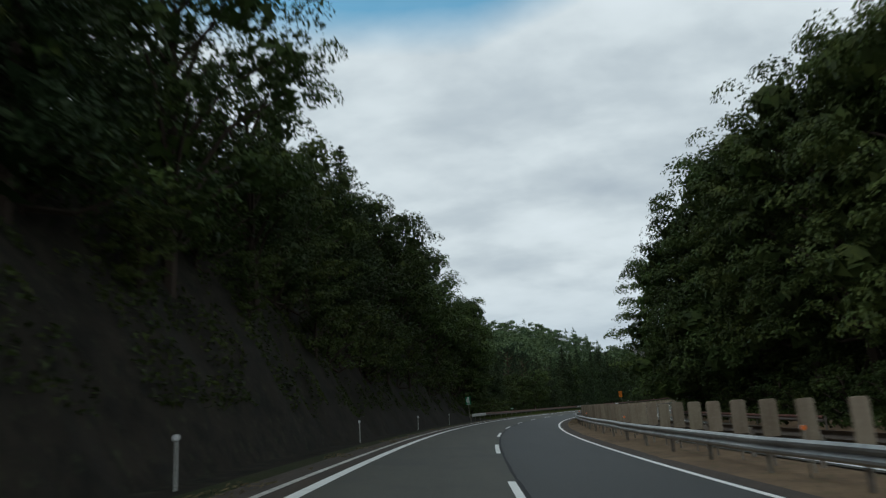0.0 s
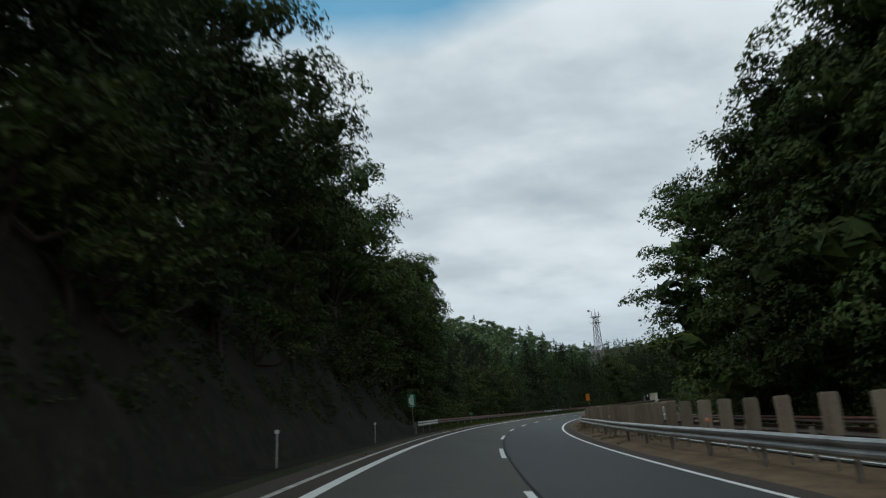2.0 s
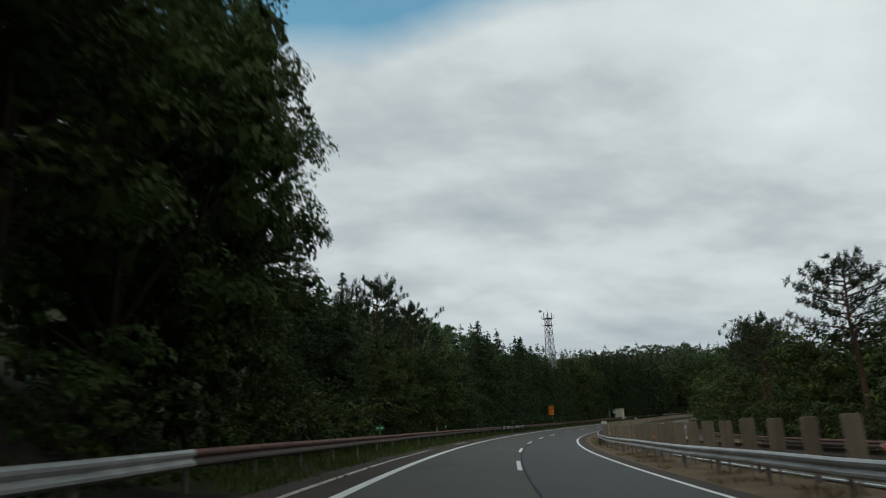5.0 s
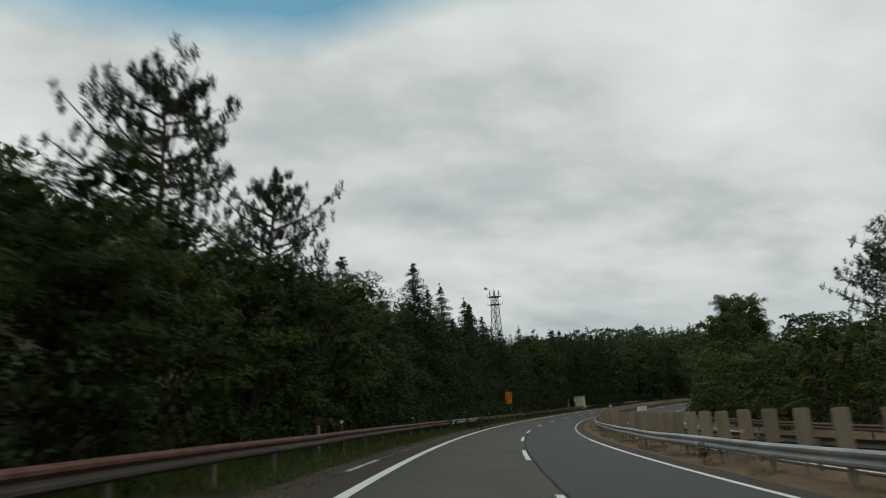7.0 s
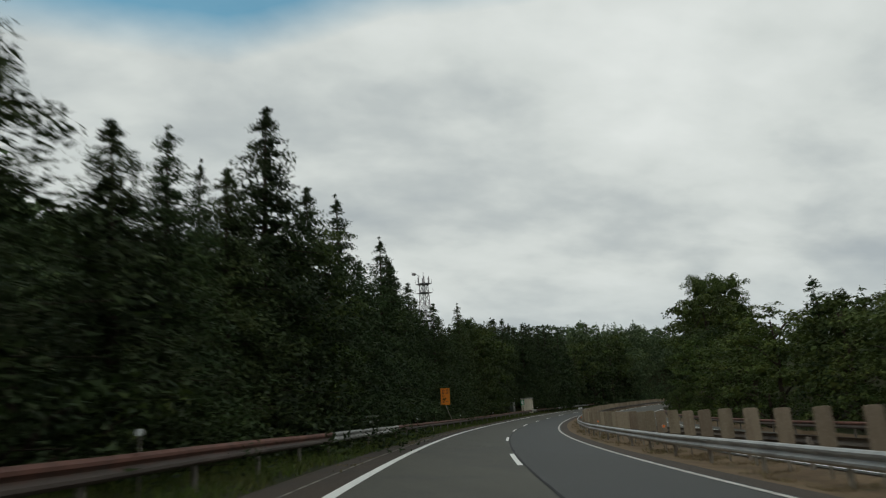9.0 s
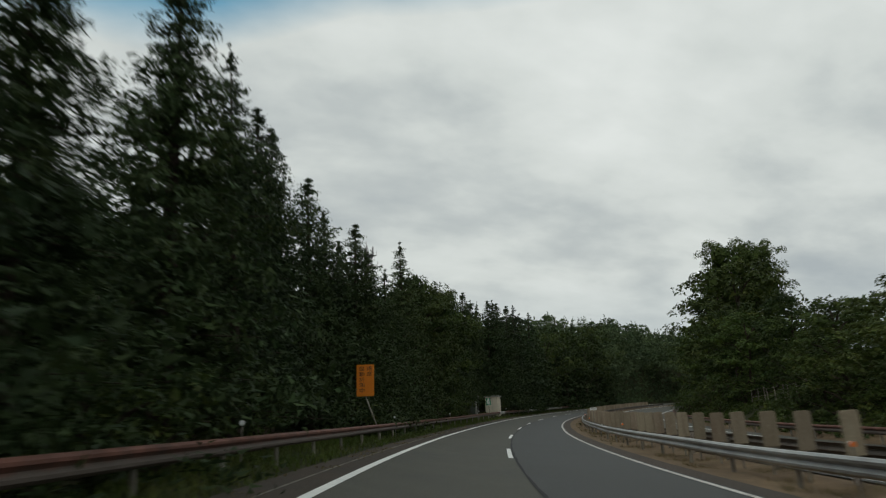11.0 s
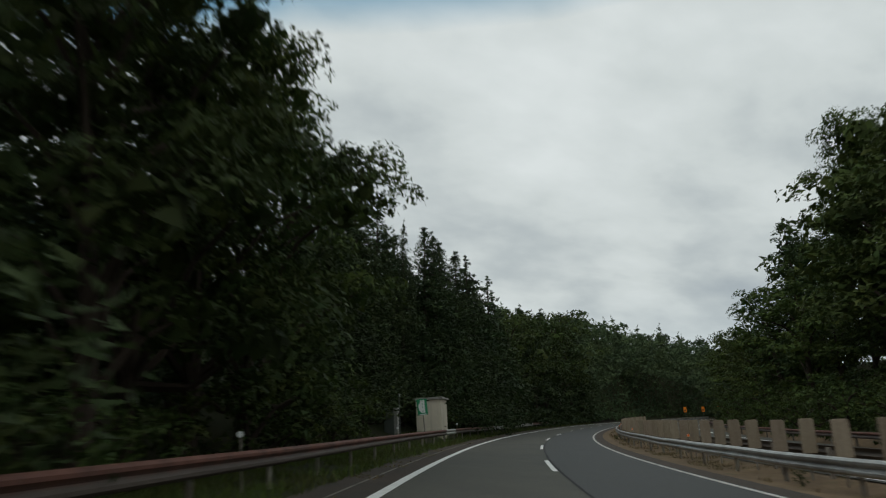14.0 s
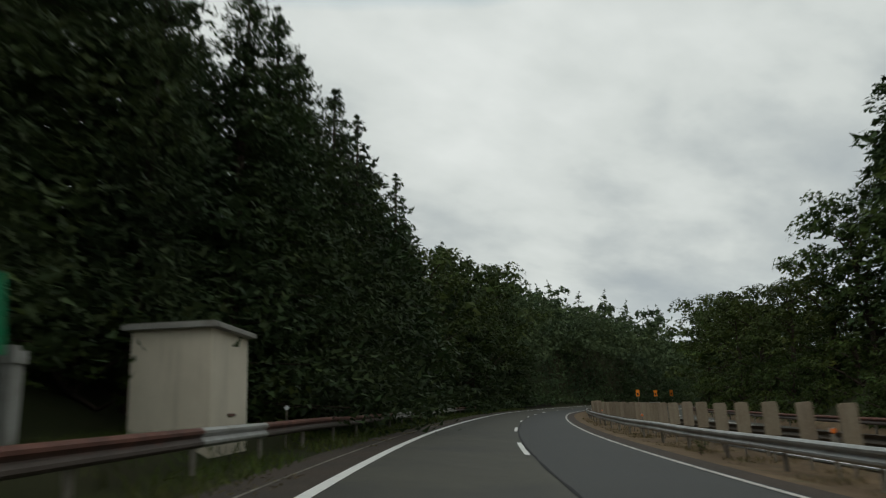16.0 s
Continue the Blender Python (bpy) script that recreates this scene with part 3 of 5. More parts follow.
BOARD_MESH, STAKE_MESH = board_mesh(), bracket_mesh()
for k in range(181):
    s = -8 + 2.05 * k
    s += float(np.interp(s, (0, 60, 110, 150, 235, 262, 280), (0.7, 0.7, 0.35, 0, 0, -0.5, -0.9)))
    m = facing(s, 6.25 + random.uniform(-0.02, 0.02), random.uniform(-0.02, 0.02), 12 + random.uniform(-5, 5)) @ pose(0, 0, 0, random.uniform(-1.2, 1.2), random.uniform(-1.5, 1.5), 0)
    b = thing("anti_glare_board", m, "weathered tan anti-glare board on a steel stake", "anti-glare board", "median anti-glare boards")
    share("board", BOARD_MESH, b, Matrix())
    share("stake", STAKE_MESH, b, Matrix())

# ---- roadside posts, signs and buildings ----


def disc(bm, at, r, thick, sides=18):
    x, y, z = at
    rod(bm, (x, y - thick / 2, z), (x, y + thick / 2, z), r, sides=sides)


def delineator(s, u, height, label, lens, post_mat=WHITE_POST, r=0.058):
    """A post with a round reflector at its top, facing the traffic."""
    root = thing("delineator_post", facing(s, u) @ pose(0, 0, 0, random.uniform(-1.5, 1.5), random.uniform(-2.5, 2.5), 0), label, "delineator", "roadside delineators")
    bm = bmesh.new()
    rod(bm, (0, 0, -0.4), (0, 0, height - 0.05), 0.020, 0.019, 10)
    part("post", bm, post_mat, root)
    bm = bmesh.new()
    disc(bm, (0, -0.012, height), r, 0.04)
    part("casing", bm, WHITE_POST, root)
    bm = bmesh.new()
    disc(bm, (0, -0.038, height), r - 0.006, 0.014)
    part("reflector", bm, lens, root, "round glossy reflector")
    return root


for s in (-5.5, 12.8, 31.5, 50.0, 65.6):
    delineator(s, -5.9, 0.9, "slim white delineator post with a round reflector on the shoulder", REFLECTOR)
for s in (137.0, 154.2, 178.0, 193.8, 218.2, 243.0, 262.5, 283.0, 304.0, 324.0):
    delineator(s, left_rail_u(s) - 0.22, 1.12, "white round reflector on a thin post behind the rail", REFLECTOR, ZINC_DULL, 0.064)
for k, s in enumerate((14.5, 33.5, 52.3, 71.5, 91.0, 110.4, 130.3, 150.5, 170.0, 190.0, 214.6, 239.0, 258.8, 277.9, 297.0, 316.0)):
    delineator(s, 5.78, 0.94, "orange round reflector on a short post behind the median rail", AMBER, ZINC_DULL)


def white_plate(s, u):
    root = thing("marker_plate", facing(s, u), "small white marker plate above the anti-glare boards", "marker plate", "median marker plates")
    bm = bmesh.new()
    rod(bm, (0, 0.03, -0.3), (0, 0.03, 1.78), 0.022, sides=8)
    part("post", bm, ZINC_DULL, root)
    bm = bmesh.new()
    box(bm, (0.47, 0.03, 0.20), (0, 0, 1.70), 0.006)
    part("plate", bm, SIGN_WHITE, root)
    bm = bmesh.new()
    for z in (1.735, 1.675):
        box(bm, (0.30, 0.006, 0.024), (0, -0.018, z))
    part("lettering", bm, CABINET_PALE, root, "grey unreadable bars")


white_plate(147.3, 6.1)
white_plate(231.0, 5.74)
for s in (392.0, 403.0, 412.0):
    root = thing("orange_marker", facing(s, 6.4), "orange marker board on a thin post in the median's bend", "marker board", "orange marker boards")
    bm = bmesh.new()
    rod(bm, (0, 0.03, -0.3), (0, 0.03, 2.7), 0.03, sides=8)
    part("post", bm, ZINC_DULL, root)
    bm = bmesh.new()
    box(bm, (0.62, 0.03, 1.1), (0, 0, 2.3), 0.008)
    part("panel", bm, SIGN_ORANGE, root)
    bm = bmesh.new()
    box(bm, (0.30, 0.006, 0.36), (0, -0.02, 2.15))
    part("mark", bm, SIGN_BLACK, root, "dark bar")


def green_sign(s, u, middle, lean, label):
    """Green board with a white road mark on a thin tilted post."""
    root = thing("road_sign", facing(s, u, 0, 6) @ pose(0, 0, 0, 0, lean, 0), label, "road sign", "green road signs")
    bm = bmesh.new()
    rod(bm, (0, 0.03, -0.5), (0, 0.03, middle + 0.40), 0.03, sides=10)
    part("post", bm, ZINC_DULL, root)
    bm = bmesh.new()
    box(bm, (0.60, 0.022, 0.92), (0, 0, middle), 0.006)
    panel = part("panel", bm, SIGN_GREEN, root)
    # white road with a bay bulging to one side
    outline = [(0.15, -0.33), (0.15, 0.41), (-0.09, 0.41), (-0.10, 0.26), (-0.21, 0.12), (-0.21, -0.16), (-0.10, -0.28), (-0.09, -0.33)]
    n = len(outline)
    verts = [(x, y, middle + z) for y in (-0.0195, -0.0135) for x, z in outline]
    faces = [tuple(range(n)), tuple(range(2 * n - 1, n - 1, -1))] + [(i, n + i, n + (i + 1) % n, (i + 1) % n) for i in range(n)]
    mesh_object("road_mark", verts, faces, SIGN_WHITE, panel, "white road shape with a bay")
    bm = bmesh.new()
    for z in (-0.24, -0.02, 0.18, 0.36):
        box(bm, (0.035, 0.006, 0.09), (0.02, -0.022, middle + z))
    part("dash_mark", bm, SIGN_GREEN, panel, "dark dashes")
    bm = bmesh.new()
    box(bm, (0.42, 0.006, 0.05), (0.0, -0.0155, middle - 0.42))
    part("lettering", bm, SIGN_WHITE, panel, "pale unreadable bar")
    bm = bmesh.new()
    for z in (-0.25, 0.25):
        box(bm, (0.30, 0.035, 0.04), (0, 0.025, middle + z), 0.004)
    part("bracket", bm, ZINC_DULL, root)
    return root


green_sign(84.6, -7.0, 2.25, -2, "green road sign with a white bay mark beside the wood")
green_sign(270.6, -6.58, 2.22, -4, "green road sign with a white bay mark on a tilted post")


def small_green_plate(s, u):
    root = thing("distance_plate", facing(s, u), "small green distance plate behind the rusty rail", "distance plate")
    bm = bmesh.new()
    rod(bm, (0, 0.03, -0.4), (0, 0.03, 1.1), 0.025, sides=8)
    part("post", bm, ZINC_DULL, root)
    bm = bmesh.new()
    box(bm, (0.46, 0.02, 0.24), (0, 0, 1.12), 0.005)
    part("plate", bm, SIGN_GREEN, root)
    bm = bmesh.new()
    for x, w in ((-0.11, 0.12), (0.08, 0.16)):
        box(bm, (w, 0.006, 0.09), (x, -0.0125, 1.12))
    part("lettering", bm, SIGN_WHITE, root, "white unreadable bars")


small_green_plate(115.1, -7.0)


def orange_sign():
    root = thing("warning_sign", facing(213.9, -6.62, 0, 4), "orange warning sign with black lettering on a bent grey pole", "road sign")
    bm = bmesh.new()
    rod(bm, (0.05, 0.05, -0.5), (0.0, 0.05, 0.35), 0.045, sides=10)
    rod(bm, (0.0, 0.05, 0.33), (-0.66, 0.05, 2.15), 0.038, sides=10)
    rod(bm, (-0.66, 0.05, 2.13), (-0.68, 0.05, 3.4), 0.038, sides=10)
    part("pole", bm, ZINC_DULL, root, "bent galvanised pole", True)
    bm = bmesh.new()
    box(bm, (0.92, 0.028, 1.64), (-0.68, 0, 3.06), 0.008)
    bmesh.ops.rotate(bm, cent=(-0.68, 0, 3.06), matrix=Matrix.Rotation(radians(1.2), 3, "Y"), verts=bm.verts)
    panel = part("panel", bm, SIGN_ORANGE, root)
    for x, top, text in ((-0.46, 3.66, "\u901f\u5ea6"), (-0.86, 3.66, "\u81ea\u52d5\u8a08\u6e2c\u4e2d")):
        for k, ch in enumerate(text):
            curve = bpy.data.curves.new("letter", "FONT")
            curve.body, curve.size, curve.align_x, curve.align_y, curve.extrude, curve.resolution_u = ch, 0.31, "CENTER", "CENTER", 0.003, 3
            tmp = bpy.data.objects.new("letter", curve)
            scene.collection.objects.link(tmp)
            me = bpy.data.meshes.new_from_object(tmp.evaluated_get(bpy.context.evaluated_depsgraph_get()))
            bpy.data.objects.remove(tmp)
            me.materials.clear()
            me.materials.append(SIGN_BLACK)
            share("letter", me, panel, Matrix.Translation((x, -0.019, top - 0.285 * k)) @ Matrix.Rotation(radians(90), 4, "X") @ Matrix.Diagonal((1, 0.8, 1, 1)))
    bm = bmesh.new()
    for z in (2.55, 3.55):
        box(bm, (0.7, 0.04, 0.05), (-0.68, 0.032, z), 0.004)
    part("bracket", bm, ZINC_DULL, root)


orange_sign()


def shed():
    """Small rendered equipment house with a flat overhanging slab, behind the rail."""
    length, width, height = 2.45, 1.75, 2.34
    root = thing("equipment_shed", facing(279.2, -7.70, 0), "small cream rendered equipment shed with a flat grey roof", "shed")
    bm = bmesh.new()
    box(bm, (width, length, height + 0.5), (0, 0, height / 2 - 0.25), 0.012)
    part("wall", bm, SHED_WALL, root)
    bm = bmesh.new()
    box(bm, (width + 0.34, length + 0.30, 0.11), (0, 0, height + 0.055), 0.006)
    roof = part("roof", bm, SHED_ROOF, root)
    bm = bmesh.new()
    box(bm, (width + 0.20, length + 0.20, 0.03), (0, 0, height + 0.125), 0.01)
    for y in (-0.5, 0.15):
        box(bm, (0.12, 0.10, 0.07), (width / 2 - 0.1, y, height + 0.17), 0.01)
    part("capping", bm, SHED_ROOF, roof)
    bm = bmesh.new()
    box(bm, (0.02, 0.5, 0.06), (width / 2 + 0.012, 0.1, 0.50), 0.003)
    part("vent_cover", bm, STEEL_RUSTY, root, "rusty strip")
    return root


shed()


def cabinet():
    root = thing("utility_cabinet", facing(275.4, -9.8, 0, -4) @ Matrix.Diagonal((1.1, 1.1, 0.80, 1)), "dark grey-green utility cabinet with a pale side casing", "cabinet")
    bm = bmesh.new()
    box(bm, (0.62, 0.45, 2.3), (0, 0, 0.85), 0.015)
    part("body", bm, CABINET, root)
    bm = bmesh.new()
    box(bm, (0.66, 0.49, 0.05), (0, 0, 2.025), 0.01)
    part("lid", bm, CABINET, root)
    bm = bmesh.new()
    box(bm, (0.02, 0.36, 1.5), (-0.318, 0, 1.0), 0.004)
    part("door", bm, CABINET, root)
    bm = bmesh.new()
    box(bm, (0.20, 0.30, 2.1), (0.41, -0.05, 0.6), 0.012)
    side = part("side_casing", bm, CABINET_PALE, root, "pale grey casing")
    bm = bmesh.new()
    box(bm, (0.27, 0.36, 0.40), (0.42, -0.05, 1.83), 0.015)
    part("meter_box", bm, CABINET_PALE, side)


cabinet()


def lamp_pole(s, u, h):
    root = thing("slim_pole", facing(s, u), "slim grey pole with a small head beside the cabinet", "pole")
    bm = bmesh.new()
    rod(bm, (0, 0, -0.4), (0, 0, h), 0.03, 0.022, 10)
    part("shaft", bm, CABINET, root)
    bm = bmesh.new()
    box(bm, (0.07, 0.07, 0.18), (0.04, 0, h - 0.1), 0.012)
    part("head", bm, CABINET_PALE, root)


lamp_pole(270.1, -8.0, 2.9)


def crossing_post(s, u):
    root = thing("marker_post", facing(s, u), "thin grey marker post with short cross arms", "marker post", "verge marker posts")
    bm = bmesh.new()
    rod(bm, (0, 0, -0.4), (0, 0, 1.5), 0.025, sides=8)
    part("post", bm, ZINC_DULL, root)
    bm = bmesh.new()
    for z in (1.15, 1.38):
        box(bm, (0.7, 0.03, 0.06), (0, -0.03, z), 0.004)
    part("cross_arm", bm, CABINET_PALE, root)


crossing_post(326.0, -7.8)
crossing_post(181.0, -7.1)


def rusty_marker(s, u):
    root = thing("marker_post", facing(s, u), "pale grey marker post with a small rusty head plate", "marker post", "verge marker posts")
    bm = bmesh.new()
    box(bm, (0.09, 0.09, 1.5), (0, 0.03, 0.32), 0.008)
    part("post", bm, CABINET_PALE, root)
    bm = bmesh.new()
    box(bm, (0.26, 0.04, 0.30), (0, -0.03, 1.18), 0.008)
    part("plate", bm, STEEL_RUSTY, root, "rust-brown plate")


rusty_marker(135.0, -7.15)


def wire_fence(s0, s1, u, height):
    """Thin steel posts with wires along the top of the bank."""
    root = thing("wire_fence", facing((s0 + s1) / 2, u), "thin grey wire fence with steel posts on the green bank", "fence")
    back = root.matrix_basis.inverted()
    bm = bmesh.new()
    rod(bm, (0, 0, -0.4), (0, 0, height), 0.03, sides=6)
    me = bpy.data.meshes.new("post")
    bm.to_mesh(me)
    bm.free()
    me.materials.append(ZINC_DULL)
    feet = [(s, u + 0.15 * math.sin(s)) for s in np.arange(s0, s1 + 0.1, 2.0)]
    for s, v in feet:
        share("post", me, root, back @ facing(s, v) @ pose(0, 0, 0, 0, random.uniform(-2, 2), 0))
    for level in (0.35, 0.7, 1.05, height - 0.05):
        bm = bmesh.new()
        for (a, va), (b, vb) in zip(feet, feet[1:]):
            rod(bm, back @ place(a, va, level), back @ place(b, vb, level), 0.007, sides=4)
        part("wire", bm, ZINC_DULL, root)


wire_fence(234.0, 250.0, 21.6, 1.4)


def lattice_tower(x, y, top, height, foot, head, label, extras=True):
    """Steel lattice mast of four legs with bracing, a platform and aerials."""
    root = thing("radio_tower", Matrix.Translation((x, y, top - height)) @ Matrix.Rotation(0.3, 4, "Z"), label, "radio tower", "radio towers")

    def leg(k, z):
        r = (foot + (head - foot) * min(z / height, 1)) / 2
        return Vector(((-r, r, r, -r)[k], (-r, -r, r, r)[k], z))

    levels = [height * i / 11 for i in range(12)]
    for k in range(4):
        bm = bmesh.new()
        rod(bm, leg(k, -3), leg(k, height), 0.16, 0.11, 6)
        part("leg", bm, TOWER, root)
        bm = bmesh.new()
        for i in range(11):
            a, b = levels[i], levels[i + 1]
            j = (k + 1) % 4
            rod(bm, leg(k, a), leg(j, b), 0.06, sides=5)
            rod(bm, leg(j, a), leg(k, b), 0.06, sides=5)
            rod(bm, leg(k, b), leg(j, b), 0.06, sides=5)
        part("bracing", bm, TOWER, root)
    bm = bmesh.new()
    for z in (height, height - 2.4):
        box(bm, (head + 1.5, head + 1.5, 0.14), (0, 0, z))
        for i in range(4):
            a = leg(i, z) * 1.0
            a = Vector((a.x * (head + 1.5) / head, a.y * (head + 1.5) / head, z))
            rod(bm, a, a + Vector((0, 0, 1.1)), 0.05, sides=5)
    part("platform", bm, TOWER, root)
    bm = bmesh.new()
    rod(bm, (0, 0, height), (0, 0, height + 3.2), 0.06, sides=6)
    if extras:
        for i in range(6):
            a = i * math.pi / 3
            p = Vector((math.cos(a), math.sin(a), 0)) * (head * 0.5 + 0.8)
            rod(bm, p + Vector((0, 0, height - 0.3)), p + Vector((0, 0, height + 1.9)), 0.11, sides=6)
        rod(bm, (-1.2, 0, height + 2.0), (-3.0, 0, height + 2.6), 0.07, sides=6)
        rod(bm, (-3.4, 0, height + 2.4), (-2.6, 0, height + 2.4), 0.4, sides=10)
    part("aerial", bm, TOWER, root)


lattice_tower(83.1, 312.2, 34.0, 27.0, 3.4, 1.5, "tall steel lattice radio tower on the wooded hill")
lattice_tower(87.5, 338.0, 23.0, 17.0, 2.2, 1.1, "smaller steel lattice tower beyond the wooded hill", False)

# ---- trees ----
rng = np.random.default_rng(7)


def blades(centres, normals, size, slim, jitter, droop=0.0, along=None):
    """Many small pointed leaves: one pointed face each."""
    n = len(centres)
    nrm = normals + rng.normal(0, jitter, (n, 3))
    nrm /= np.linalg.norm(nrm, axis=1)[:, None] + 1e-9
    ref = rng.normal(0, 1, (n, 3))
    ref[:, 2] -= droop
    if along is not None:
        ref = ref * 0.55 + along
    t = ref - nrm * (ref * nrm).sum(1)[:, None]
    t /= np.linalg.norm(t, axis=1)[:, None] + 1e-9
    b = np.cross(nrm, t)
    L = size * rng.uniform(0.6, 1.4, (n, 1))
    W = L * slim
    v = np.stack([centres - t * L * 0.5 + b * W * 0.5, centres - t * L * 0.35 - b * W * 0.5, centres + t * L * 0.6], 1).reshape(-1, 3)
    f = np.arange(n * 3).reshape(-1, 3)
    return v, f


def leaf_mesh(name, chunks, mat):
    vs, fs, o = [], [], 0
    for v, f in chunks:
        vs.append(v)
        fs.append(f + o)
        o += len(v)
    v, f = np.concatenate(vs), np.concatenate(fs)
    me = bpy.data.meshes.new(name)
    me.vertices.add(len(v))
    me.vertices.foreach_set("co", v.astype(np.float32).ravel())
    me.loops.add(len(f) * 3)
    me.loops.foreach_set("vertex_index", f.astype(np.int32).ravel())
    me.polygons.add(len(f))
    me.polygons.foreach_set("loop_start", np.arange(len(f), dtype=np.int32) * 3)
    me.materials.append(mat)
    me.update(calc_edges=True)
    me.validate()
    return me


def ball(n, squash=(1, 1, 1), shell=0.55):
    d = rng.normal(0, 1, (n, 3))
    d /= np.linalg.norm(d, axis=1)[:, None]
    r = shell + (1 - shell) * rng.random((n, 1)) ** 0.6
    return d * r * np.array(squash), d


def wood(limbs, mat, name):
    bm = bmesh.new()
    for pts, r0, r1 in limbs:
        for i in range(len(pts) - 1):
            a, b = i / (len(pts) - 1), (i + 1) / (len(pts) - 1)
            rod(bm, pts[i], pts[i + 1], r0 + (r1 - r0) * a, r0 + (r1 - r0) * b, 7 if r0 > 0.12 else 4)
    me = bpy.data.meshes.new(name)
    bm.to_mesh(me)
    bm.free()
    me.materials.append(mat)
    return me


def plates(c, r, count, squash=(1, 1, 0.8)):
    """Large ragged leaves turned outwards round a lobe's heart, which keep the sky from showing through."""
    d = rng.normal(0, 1, (count, 3))
    d /= np.linalg.norm(d, axis=1)[:, None]
    return blades(c + d * r * np.array(squash) * rng.uniform(0.8, 1.1, (count, 1)), d, r * 0.62, 0.9, 0.30)


def broadleaf(height, spread, leaves, size, mat, low=0.25, lobes=17, limbed=1, heart=34):
    """A round-crowned tree: trunk, limbs, and lobes of leafy sprays with dark hollows between them."""
    limbs = [([(0, 0, -0.6), (0.1, 0.05, height * 0.3), (-0.1, 0.1, height * 0.55), (0.1, 0, height * 0.85)], height * 0.018 + 0.05, 0.05)]
    clumps = []
    for k in range(lobes):
        z = height * (low + (0.92 - low) * ((k + 0.5) / lobes) ** 0.85)
        rel = (z / height - low) / (1 - low)
        reach = spread * math.sin(math.pi * min(max(0.20 + 0.70 * rel, 0), 1)) ** 0.7 * rng.uniform(0.70, 1.10)
        a = k * 2.4 + rng.uniform(-0.5, 0.5)
        c = np.array([math.cos(a) * reach * 0.72, math.sin(a) * reach * 0.72, z])
        clumps.append((c, spread * rng.uniform(0.30, 0.46)))
        if k % limbed == 0:
            limbs.append(([(0, 0, max(z - reach * 0.7, height * 0.15)), tuple(c * np.array([0.5, 0.5, 1]) - np.array([0, 0, reach * 0.2])), tuple(c)], 0.07 + height * 0.004, 0.025))
    clumps.append((np.array([0, 0, height * 0.90]), spread * 0.36))
    for rel in (0.3, 0.5, 0.7):
        clumps.append((np.array([0, 0, height * (low + (1 - low) * rel)]), spread * 0.42))
    chunks = []
    total = sum(r * r for _, r in clumps)
    for c, r in clumps:
        m = int(leaves * r * r / total)
        chunks.append(plates(c, r * 0.42, heart))
        # domed sprays of small leaves on the lobe's upper and outer side
        n = 10
        out = np.array([c[0], c[1], 0.0])
        out /= np.linalg.norm(out) + 1e-6
        for q in range(n):
            v = rng.normal(0, 1, 3)
            v[2] = abs(v[2]) * 0.9 - 0.30
            v /= np.linalg.norm(v)
            v = v + out * 0.45
            at = c + v * r * np.array([0.70, 0.70, 0.62]) * rng.uniform(0.8, 1.1)
            rr = r * rng.uniform(0.28, 0.46)
            p, d = ball(max(3, m // n), (1, 1, 0.62), 0.62)
            p[:, 2] = np.where(p[:, 2] < -0.15, -p[:, 2] * 0.5, p[:, 2]) - 0.30 * (p[:, 0] ** 2 + p[:, 1] ** 2)
            chunks.append(blades(at + p * rr, d * 0.5 + v * 0.3 + np.array([0, 0, 0.45]), size, 0.62, 0.40))
    return wood(limbs, BARK, "trunk"), leaf_mesh("crown", chunks, mat)


